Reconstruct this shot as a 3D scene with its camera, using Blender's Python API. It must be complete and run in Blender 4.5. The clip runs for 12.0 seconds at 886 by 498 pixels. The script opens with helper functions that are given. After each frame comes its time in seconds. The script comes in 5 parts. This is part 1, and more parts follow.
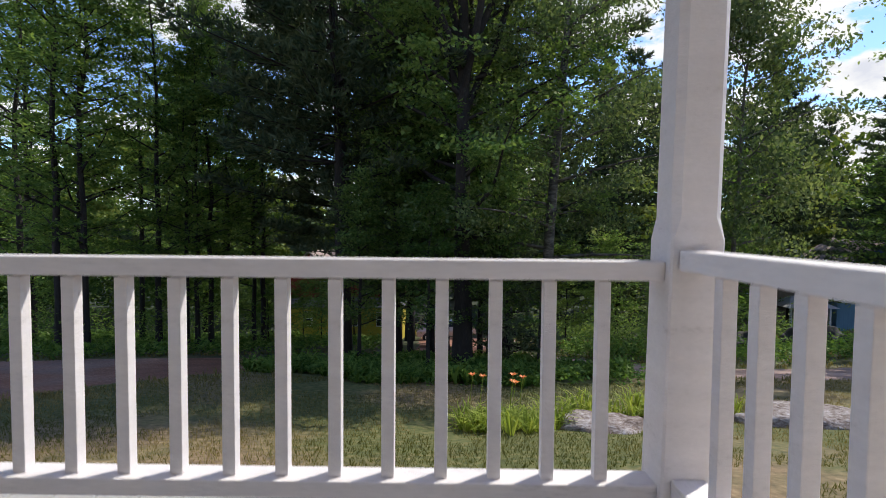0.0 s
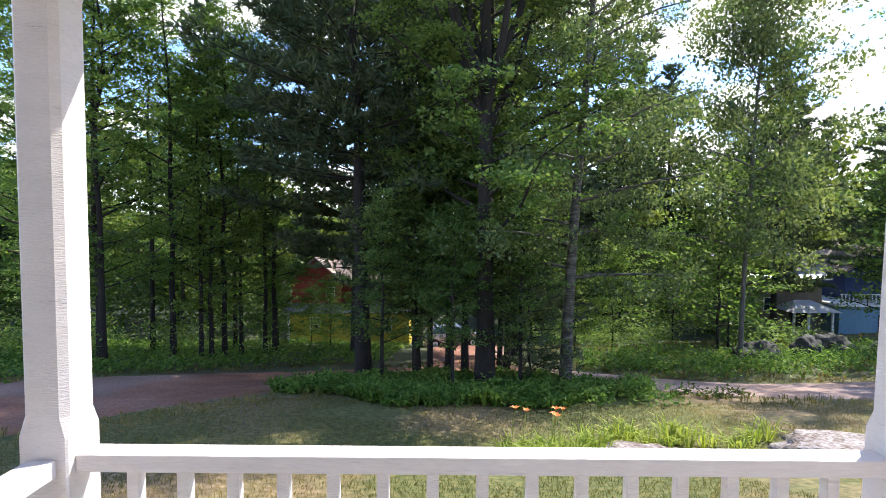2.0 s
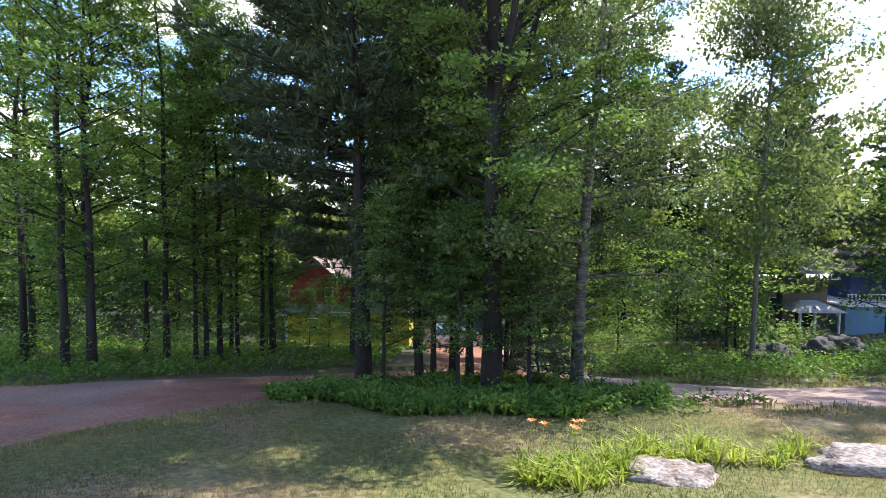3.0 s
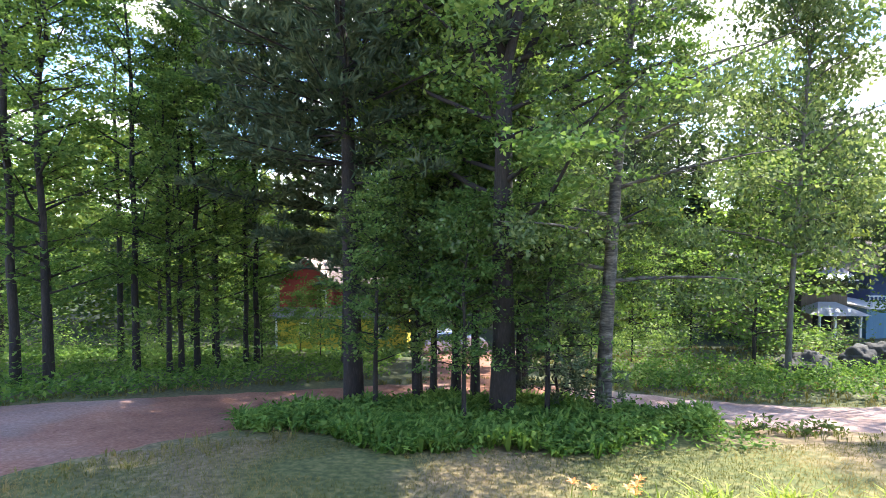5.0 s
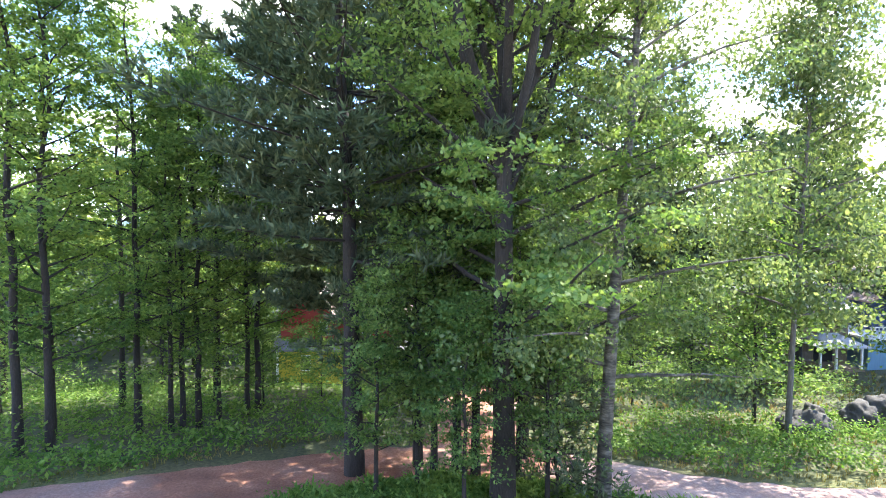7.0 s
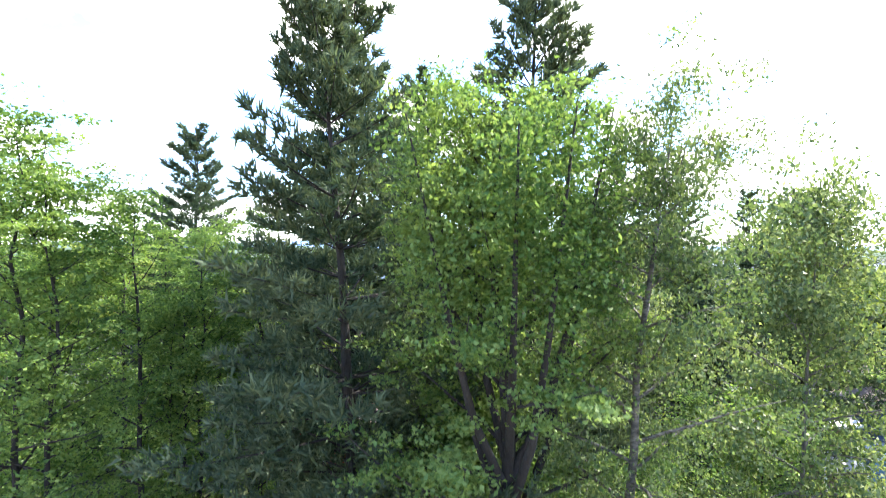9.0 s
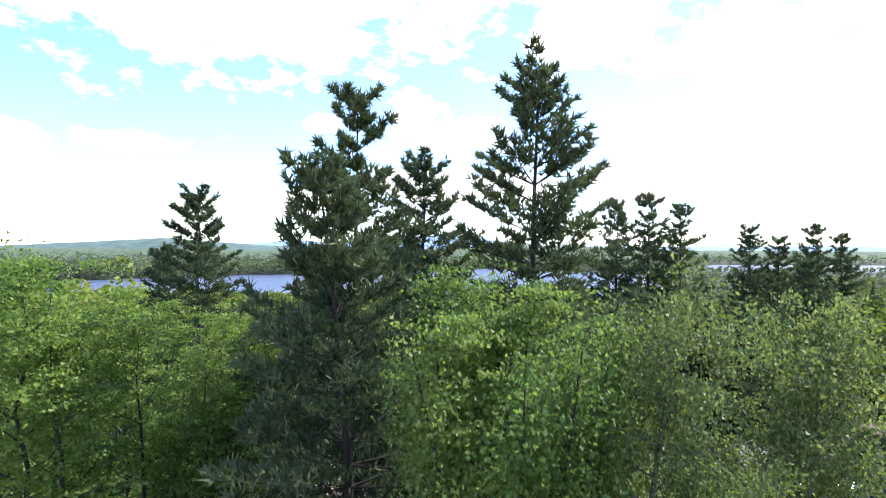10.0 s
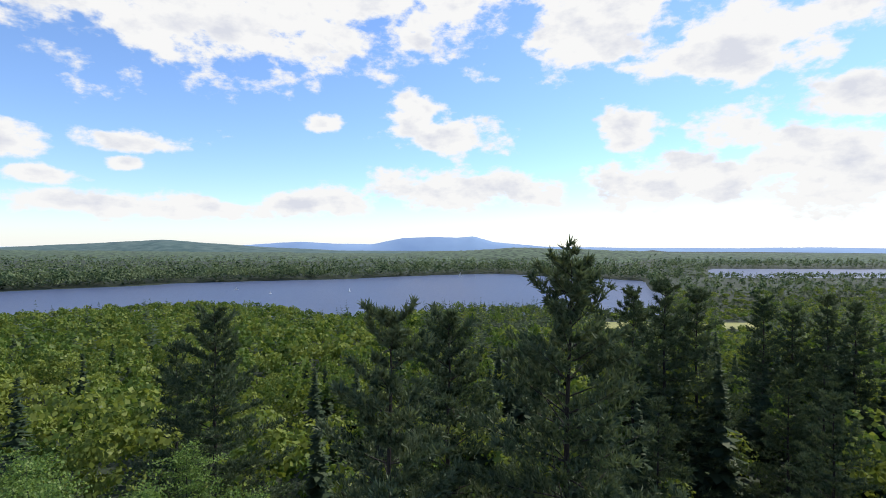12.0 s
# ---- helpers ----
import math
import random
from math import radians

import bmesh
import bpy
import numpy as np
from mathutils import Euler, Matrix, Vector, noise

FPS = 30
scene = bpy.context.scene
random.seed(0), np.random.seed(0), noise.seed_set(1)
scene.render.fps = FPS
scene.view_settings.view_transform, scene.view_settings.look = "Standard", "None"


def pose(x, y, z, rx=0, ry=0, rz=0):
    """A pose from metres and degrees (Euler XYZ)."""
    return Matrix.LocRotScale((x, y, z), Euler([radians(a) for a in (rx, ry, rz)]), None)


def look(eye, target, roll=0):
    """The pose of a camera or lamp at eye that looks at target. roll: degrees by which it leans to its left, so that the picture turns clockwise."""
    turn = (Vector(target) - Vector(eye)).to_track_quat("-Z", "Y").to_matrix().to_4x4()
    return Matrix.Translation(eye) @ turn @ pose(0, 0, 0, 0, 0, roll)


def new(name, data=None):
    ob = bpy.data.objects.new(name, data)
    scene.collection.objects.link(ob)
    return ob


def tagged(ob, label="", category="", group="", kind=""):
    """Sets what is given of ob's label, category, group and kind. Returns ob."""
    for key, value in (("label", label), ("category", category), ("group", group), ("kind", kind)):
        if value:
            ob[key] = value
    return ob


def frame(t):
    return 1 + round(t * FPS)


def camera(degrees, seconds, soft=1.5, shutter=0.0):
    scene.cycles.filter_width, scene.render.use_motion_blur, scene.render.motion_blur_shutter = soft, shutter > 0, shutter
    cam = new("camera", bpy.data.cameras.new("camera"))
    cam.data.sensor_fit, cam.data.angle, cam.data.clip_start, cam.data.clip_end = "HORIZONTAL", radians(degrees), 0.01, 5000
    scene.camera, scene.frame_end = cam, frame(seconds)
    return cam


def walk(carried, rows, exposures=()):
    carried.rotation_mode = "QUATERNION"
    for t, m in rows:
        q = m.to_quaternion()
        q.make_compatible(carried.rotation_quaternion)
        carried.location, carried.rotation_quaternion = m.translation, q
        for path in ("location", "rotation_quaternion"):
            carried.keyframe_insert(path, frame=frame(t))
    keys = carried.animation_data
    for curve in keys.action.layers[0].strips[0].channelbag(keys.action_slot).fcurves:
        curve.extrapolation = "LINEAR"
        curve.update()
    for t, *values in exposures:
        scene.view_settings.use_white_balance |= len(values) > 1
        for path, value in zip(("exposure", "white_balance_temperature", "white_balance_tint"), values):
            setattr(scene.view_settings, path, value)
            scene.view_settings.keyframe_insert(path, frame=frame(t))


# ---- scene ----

# ================= camera and its walk =================
cam = camera(82.6, 12.0, soft=0.6, shutter=0.25)


def level(t, x, y, z, pitch, roll=0.2, yaw=0.0):
    """A row: eye, pitch up, lean to the left and turn to the left, in degrees."""
    p, a = math.radians(pitch), math.radians(yaw)
    return (t, look((x, y, z), (x - 2 * math.sin(a), y + 2 * math.cos(a), z + 2 * math.tan(p)), roll))


ROWS = [
    (0, look((-0.678, -1.468, 0.103), (-0.698, 0.53, 0.016), 0.5)),
    (0.3, look((-0.681, -1.486, 0.343), (-0.713, 0.512, 0.258), 0.4)),
    (0.5, look((-0.692, -1.48, 0.402), (-0.716, 0.518, 0.316), 0.45)),
    (0.9, look((-0.926, -1.50, 0.468), (-0.941, 0.498, 0.379), 0.4)),
    (1.2, look((-1.148, -1.52, 0.536), (-1.160, 0.478, 0.444), 0.3)),
    (1.5, look((-1.330, -1.528, 0.674), (-1.336, 0.469, 0.579), 0.3)),
    (2, look((-1.443, -1.553, 0.724), (-1.448, 0.445, 0.627), 0.4)),
    (2.5, look((-1.528, -1.333, 0.716), (-1.530, 0.664, 0.618), 0.4)),
    (3, look((-1.624, -0.87, 0.680), (-1.622, 1.128, 0.581), 0.4)),
    (3.2, look((-1.636, -0.60, 0.655), (-1.634, 1.397, 0.557), 0.4)),
    (4.0, look((-1.690, 0.55, 0.540), (-1.684, 2.547, 0.445), 0.4)),
    (4.8, look((-1.715, 1.215, 0.485), (-1.706, 3.213, 0.391), 0.3)),
    (5, look((-1.715, 1.242, 0.520), (-1.706, 3.239, 0.424), 0.3)),
    (5.5, look((-1.704, 1.265, 0.740), (-1.695, 3.263, 0.644), 0.3)),
    (6, look((-1.69, 1.280, 1.215), (-1.682, 3.278, 1.118), 0.3)),
    (6.5, look((-1.69, 1.282, 1.83), (-1.682, 3.280, 1.731), 0.4)),
    (6.7, look((-1.70, 1.284, 2.112), (-1.692, 3.282, 2.014), 0.4)),
    level(7.5, -1.72, 1.28, 3.95, -1.7, 0.3, 0.1),
    level(8.3, -1.75, 1.28, 6.95, -0.6, 0.2),
    level(8.5, -1.77, 1.28, 7.87, -0.6),
    level(9, -1.82, 1.28, 10.22, -0.6),
    level(9.5, -1.88, 1.28, 12.58, -0.6),
    level(10, -1.95, 1.28, 14.95, -0.6),
    level(10.5, -2.05, 1.28, 17.33, -0.6),
    level(11, -2.28, 1.36, 19.70, -0.6),
    level(11.5, -2.75, 1.56, 22.08, -0.6),
    level(12, -3.52, 1.92, 24.45, -0.6),
]
EXPOSURES = [(0, -0.02), (0.6, 0.32), (1.5, 0.88), (3.0, 1.18), (5.0, 1.92), (6.5, 2.36), (8.5, 2.25), (9.5, 1.5), (10.5, 0.68), (11.2, 0.2), (12, -0.12)]
walk(cam, ROWS, EXPOSURES)

# ================= sun, sky and clouds =================
SUN_ELEV, SUN_AZ = math.radians(48), math.radians(53)   # azimuth from ahead (+y) towards the right (+x)
SUN_DIR = Vector((math.cos(SUN_ELEV) * math.sin(SUN_AZ), math.cos(SUN_ELEV) * math.cos(SUN_AZ), math.sin(SUN_ELEV)))
sun_data = bpy.data.lights.new("sun", "SUN")
sun_data.energy, sun_data.angle, sun_data.color = 5.0, math.radians(0.55), (1.0, 0.95, 0.86)
sun = new("sun", sun_data)
sun.matrix_world = look(SUN_DIR * 300, (0, 0, 0))

world = bpy.data.worlds.new("sky_world")
scene.world = world
world.use_nodes = True
wn, wl = world.node_tree.nodes, world.node_tree.links
wn.clear()


def wnode(kind, **settings):
    n = wn.new(kind)
    for k, v in settings.items():
        n.inputs[k].default_value = v
    return n


def wmath(op, a, b=0.5, clamp=False):
    n = wn.new("ShaderNodeMath")
    n.operation, n.use_clamp = op, clamp
    for i, v in enumerate((a, b)):
        if isinstance(v, (int, float)):
            n.inputs[i].default_value = v
        else:
            wl.new(v, n.inputs[i])
    return n.outputs[0]


sky = wn.new("ShaderNodeTexSky")
sky.sky_type, sky.sun_disc = "NISHITA", False
sky.sun_elevation, sky.sun_rotation = SUN_ELEV, SUN_AZ
sky.air_density, sky.dust_density, sky.ozone_density = 1.0, 0.15, 2.2
wcoord = wn.new("ShaderNodeTexCoord")
wsep = wn.new("ShaderNodeSeparateXYZ")
wl.new(wcoord.outputs["Generated"], wsep.inputs[0])
w_az = wmath("ARCTAN2", wsep.outputs[0], wsep.outputs[1])
w_el = wmath("ARCSINE", wsep.outputs[2], 0.0)
# banks and heaps of cumulus: azimuth and height in degrees, half width and half height
CLOUDS = [(-26, 27.5, 36, 12.5), (-4, 29.5, 19, 9.5), (8, 30, 15, 8), (17, 22.5, 11, 5.5), (31, 19, 12, 4.2), (40, 12.8, 7, 3.0), (-3.5, 14.2, 4.0, 3.2), (0.8, 12.0, 7, 2.8), (-13.5, 13, 2.6, 1.4), (-41.5, 8.8, 4.5, 2.2),
          (-31.5, 9.7, 5.5, 1.5), (-32, 7.6, 2.2, 1.0), (-38.5, 6.2, 3.6, 1.1), (20.4, 12, 4.4, 2.5), (30, 11.2, 4.8, 3.0), (37, 8.6, 8.5, 4.2), (2, 6.0, 15, 2.9), (24, 6.4, 11, 3.6), (40, 5.5, 11, 3.6), (-30, 3.6, 17, 1.5), (-14, 4.2, 9, 1.9),
          (35, 33, 20, 8), (-70, 20, 22, 8), (75, 22, 24, 9), (-5, 45, 16, 8), (120, 28, 30, 12), (-120, 25, 32, 11), (180, 30, 30, 12), (-170, 10, 40, 6)]
heap = None
for c_az, c_el, c_w, c_h in CLOUDS:
    du = wmath("DIVIDE", wmath("SUBTRACT", w_az, math.radians(c_az)), math.radians(c_w))
    dv = wmath("DIVIDE", wmath("SUBTRACT", w_el, math.radians(c_el)), math.radians(c_h))
    one = wmath("SUBTRACT", 1.0, wmath("SQRT", wmath("ADD", wmath("MULTIPLY", du, du), wmath("MULTIPLY", dv, dv))))
    heap = one if heap is None else wmath("MAXIMUM", heap, one)
wang = wn.new("ShaderNodeCombineXYZ")
wl.new(w_az, wang.inputs[0])
wl.new(wmath("MULTIPLY", w_el, 1.7), wang.inputs[1])
puff = wnode("ShaderNodeTexNoise", Scale=10.5, Detail=10.0, Roughness=0.60)
wl.new(wang.outputs[0], puff.inputs["Vector"])
mass = wmath("ADD", wmath("MAXIMUM", heap, -0.6), wmath("MULTIPLY", wmath("SUBTRACT", puff.outputs[0], 0.50), 2.6))
cover_map = wn.new("ShaderNodeMapRange")
cover_map.interpolation_type = "SMOOTHSTEP"
cover_map.inputs[1].default_value, cover_map.inputs[2].default_value = 0.05, 0.42
wl.new(mass, cover_map.inputs[0])
# pale haze low over the horizon
low = wmath("MULTIPLY", wmath("SUBTRACT", 0.075, wsep.outputs[2]), 10.0, True)
cover = wmath("MAXIMUM", cover_map.outputs[0], wmath("MULTIPLY", low, 0.85))
cloud_soft = wnode("ShaderNodeTexNoise", Scale=9.0, Detail=6.0, Roughness=0.55)
wl.new(wang.outputs[0], cloud_soft.inputs["Vector"])
thick = wmath("SUBTRACT", wmath("MULTIPLY_ADD", mass, -0.35), wmath("MULTIPLY", wmath("SUBTRACT", 0.5, cloud_soft.outputs[0]), 1.3))
cloud_tint = wn.new("ShaderNodeValToRGB")
cloud_tint.color_ramp.elements[0].color, cloud_tint.color_ramp.elements[1].color = (0.76, 0.785, 0.87, 1), (1.0, 1.0, 1.0, 1)
cloud_tint.color_ramp.elements[0].position, cloud_tint.color_ramp.elements[1].position = 0.05, 0.30
wl.new(thick, cloud_tint.inputs[0])
bg_sky, bg_cloud, wmix, wout = wn.new("ShaderNodeBackground"), wn.new("ShaderNodeBackground"), wn.new("ShaderNodeMixShader"), wn.new("ShaderNodeOutputWorld")
bg_sky.inputs[1].default_value, bg_cloud.inputs[1].default_value = 0.18, 1.02
sky_tint = wn.new("ShaderNodeMix")
sky_tint.data_type, sky_tint.blend_type = "RGBA", "MULTIPLY"
sky_tint.inputs[0].default_value = 1.0
wl.new(sky.outputs[0], sky_tint.inputs[6])
sky_tint.inputs[7].default_value = (0.88, 1.0, 1.22, 1)
wl.new(sky_tint.outputs[2], bg_sky.inputs[0])
wl.new(cloud_tint.outputs[0], bg_cloud.inputs[0])
wl.new(cover, wmix.inputs[0])
wl.new(bg_sky.outputs[0], wmix.inputs[1])
wl.new(bg_cloud.outputs[0], wmix.inputs[2])
wl.new(wmix.outputs[0], wout.inputs[0])


# ================= materials =================
def material(name):
    m = bpy.data.materials.new(name)
    m.use_nodes = True
    m.node_tree.nodes.clear()
    return m, m.node_tree.nodes, m.node_tree.links


def ramp_node(nodes, links, source, stops):
    r = nodes.new("ShaderNodeValToRGB")
    r.color_ramp.elements[0].position, r.color_ramp.elements[0].color = stops[0][0], (*stops[0][1], 1)
    r.color_ramp.elements[1].position, r.color_ramp.elements[1].color = stops[-1][0], (*stops[-1][1], 1)
    for p, c in stops[1:-1]:
        e = r.color_ramp.elements.new(p)
        e.color = (*c, 1)
    links.new(source, r.inputs[0])
    return r.outputs[0]


def surface(name, stops, scale=4.0, fine=40.0, rough=0.7, bump=0.3, stretch=(1, 1, 1), mixfine=0.35, metal=0.0, spread=0.0, detail=6.0):
    """Base colours along a noise at one scale, broken by a finer one, with relief."""
    m, n, l = material(name)
    tc, mp = n.new("ShaderNodeTexCoord"), n.new("ShaderNodeMapping")
    mp.inputs["Scale"].default_value = stretch
    l.new(tc.outputs["Object"], mp.inputs[0])
    a, b = n.new("ShaderNodeTexNoise"), n.new("ShaderNodeTexNoise")
    a.inputs["Scale"].default_value, a.inputs["Detail"].default_value, a.inputs["Roughness"].default_value = scale, detail, 0.6
    b.inputs["Scale"].default_value, b.inputs["Detail"].default_value = fine, 5.0
    l.new(mp.outputs[0], a.inputs["Vector"])
    l.new(mp.outputs[0], b.inputs["Vector"])
    mx = n.new("ShaderNodeMix")
    mx.inputs[0].default_value = mixfine
    l.new(a.outputs[0], mx.inputs[2])
    l.new(b.outputs[0], mx.inputs[3])
    fac = mx.outputs[0]
    if spread:
        inf, add = n.new("ShaderNodeObjectInfo"), n.new("ShaderNodeMath")
        add.operation = "MULTIPLY_ADD"
        l.new(inf.outputs["Random"], add.inputs[0])
        add.inputs[1].default_value = spread
        l.new(fac, add.inputs[2])
        fac = add.outputs[0]
    col = ramp_node(n, l, fac, stops)
    p, o, bp = n.new("ShaderNodeBsdfPrincipled"), n.new("ShaderNodeOutputMaterial"), n.new("ShaderNodeBump")
    p.inputs["Roughness"].default_value, p.inputs["Metallic"].default_value = rough, metal
    bp.inputs["Strength"].default_value, bp.inputs["Distance"].default_value = bump, 0.02
    l.new(b.outputs[0], bp.inputs["Height"])
    l.new(bp.outputs[0], p.inputs["Normal"])
    l.new(col, p.inputs["Base Color"])
    l.new(p.outputs[0], o.inputs[0])
    return m


def foliage(name, dark, mid, light, through_light=0.35, patch=0.25, gloss=0.03, leafwise=0.45, gain=1.0):
    """Leaves or needles: colour varies leaf by leaf and bough by bough; light passes through."""
    m, n, l = material(name)
    geo, tc, nz, inf = n.new("ShaderNodeNewGeometry"), n.new("ShaderNodeTexCoord"), n.new("ShaderNodeTexNoise"), n.new("ShaderNodeObjectInfo")
    nz.inputs["Scale"].default_value, nz.inputs["Detail"].default_value = patch, 3.0
    l.new(geo.outputs["Position"], nz.inputs["Vector"])
    s1, s2 = n.new("ShaderNodeMath"), n.new("ShaderNodeMath")
    s1.operation = s2.operation = "MULTIPLY_ADD"
    l.new(geo.outputs["Random Per Island"], s1.inputs[0])
    s1.inputs[1].default_value = leafwise
    wide = n.new("ShaderNodeMath")
    wide.operation = "MULTIPLY_ADD"
    l.new(nz.outputs[0], wide.inputs[0])
    wide.inputs[1].default_value, wide.inputs[2].default_value = gain, 0.5 - 0.5 * gain
    l.new(wide.outputs[0], s1.inputs[2])
    l.new(inf.outputs["Random"], s2.inputs[0])
    s2.inputs[1].default_value = 0.22
    l.new(s1.outputs[0], s2.inputs[2])
    col = ramp_node(n, l, s2.outputs[0], [(0.35, dark), (0.75, mid), (1.0, light)])
    d, t, g, x1, x2, o = (n.new("ShaderNodeBsdfDiffuse"), n.new("ShaderNodeBsdfTranslucent"), n.new("ShaderNodeBsdfGlossy"),
                          n.new("ShaderNodeMixShader"), n.new("ShaderNodeMixShader"), n.new("ShaderNodeOutputMaterial"))
    g.inputs["Roughness"].default_value = 0.45
    g.inputs["Color"].default_value = (0.35, 0.35, 0.3, 1)
    l.new(col, d.inputs[0])
    warm = n.new("ShaderNodeMix")
    warm.data_type, warm.blend_type = "RGBA", "MULTIPLY"
    warm.inputs[0].default_value = 1.0
    l.new(col, warm.inputs[6])
    warm.inputs[7].default_value = (1.72, 1.70, 0.98, 1)
    l.new(warm.outputs[2], t.inputs[0])
    x1.inputs[0].default_value, x2.inputs[0].default_value = through_light, gloss
    l.new(d.outputs[0], x1.inputs[1])
    l.new(t.outputs[0], x1.inputs[2])
    l.new(x1.outputs[0], x2.inputs[1])
    l.new(g.outputs[0], x2.inputs[2])
    l.new(x2.outputs[0], o.inputs[0])
    return m


WHITE = surface("white_paint", [(0.30, (0.46, 0.42, 0.42)), (0.40, (0.72, 0.68, 0.685)), (0.62, (0.81, 0.765, 0.77))], 3.0, 60.0, 0.55, 0.35, (0.7, 0.7, 4.5), 0.45)
WHITE_X = surface("white_paint_along", [(0.30, (0.46, 0.42, 0.42)), (0.40, (0.72, 0.68, 0.685)), (0.62, (0.81, 0.765, 0.77))], 3.0, 60.0, 0.55, 0.25, (0.35, 2.5, 2.5), 0.4)
SIDING = surface("porch_wall_paint", [(0.3, (0.62, 0.60, 0.56)), (0.7, (0.74, 0.72, 0.68))], 2.0, 30.0, 0.7, 0.2)
DECK = surface("porch_floor_paint", [(0.3, (0.30, 0.30, 0.30)), (0.7, (0.42, 0.41, 0.40))], 2.0, 30.0, 0.6, 0.3, (3, 0.4, 1))
BARK = surface("dark_bark", [(0.3, (0.011, 0.009, 0.008)), (0.55, (0.028, 0.023, 0.020)), (0.75, (0.06, 0.05, 0.042))], 3.0, 14.0, 0.95, 0.9, (3, 3, 0.6), 0.5)
GREY_BARK = surface("grey_bark", [(0.3, (0.05, 0.045, 0.04)), (0.55, (0.13, 0.12, 0.105)), (0.75, (0.22, 0.20, 0.18))], 2.5, 12.0, 0.95, 0.8, (3, 3, 0.5), 0.5)
BIRCH_BARK = surface("birch_bark", [(0.38, (0.018, 0.016, 0.013)), (0.50, (0.065, 0.058, 0.048)), (0.68, (0.20, 0.185, 0.155))], 2.2, 9.0, 0.8, 0.5, (1, 1, 3.5), 0.4)
MAPLE = foliage("maple_leaves", (0.034, 0.078, 0.022), (0.086, 0.153, 0.045), (0.178, 0.250, 0.080), 0.40)
BIRCH = foliage("birch_leaves", (0.034, 0.062, 0.024), (0.088, 0.134, 0.052), (0.195, 0.238, 0.105), 0.40, 0.3, 0.06)
OAK = foliage("broad_leaves", (0.034, 0.076, 0.020), (0.088, 0.154, 0.042), (0.182, 0.260, 0.074), 0.42)
PINE = foliage("pine_needles", (0.029, 0.050, 0.031), (0.060, 0.088, 0.052), (0.106, 0.134, 0.076), 0.20, 0.5, 0.03)
FERN = foliage("fern_leaves", (0.032, 0.080, 0.017), (0.080, 0.155, 0.032), (0.165, 0.255, 0.058), 0.36, 0.8)
BLADE = foliage("daylily_blades", (0.12, 0.165, 0.025), (0.21, 0.27, 0.045), (0.36, 0.40, 0.10), 0.38, 1.0)
LAWN = foliage("lawn_blades", (0.056, 0.074, 0.016), (0.135, 0.126, 0.040), (0.28, 0.215, 0.10), 0.3, 0.30, 0.03, 0.35, 1.6)
CANOPY = foliage("forest_canopy", (0.040, 0.076, 0.018), (0.088, 0.138, 0.030), (0.180, 0.215, 0.050), 0.30, 0.10, 0.03, 0.26, 2.0)
FAR_PINE = foliage("forest_needles", (0.022, 0.040, 0.025), (0.046, 0.070, 0.040), (0.084, 0.110, 0.060), 0.2, 0.05)
# strong leaf contrast paints in sunlit crowns and tree shadows across the lake
FAR_SHORE = foliage("far_shore_lit_shaded_leaves", (0.016, 0.034, 0.019), (0.062, 0.100, 0.050), (0.165, 0.205, 0.105), 0.15, 0.04, 0.02, 0.6, 2.2)
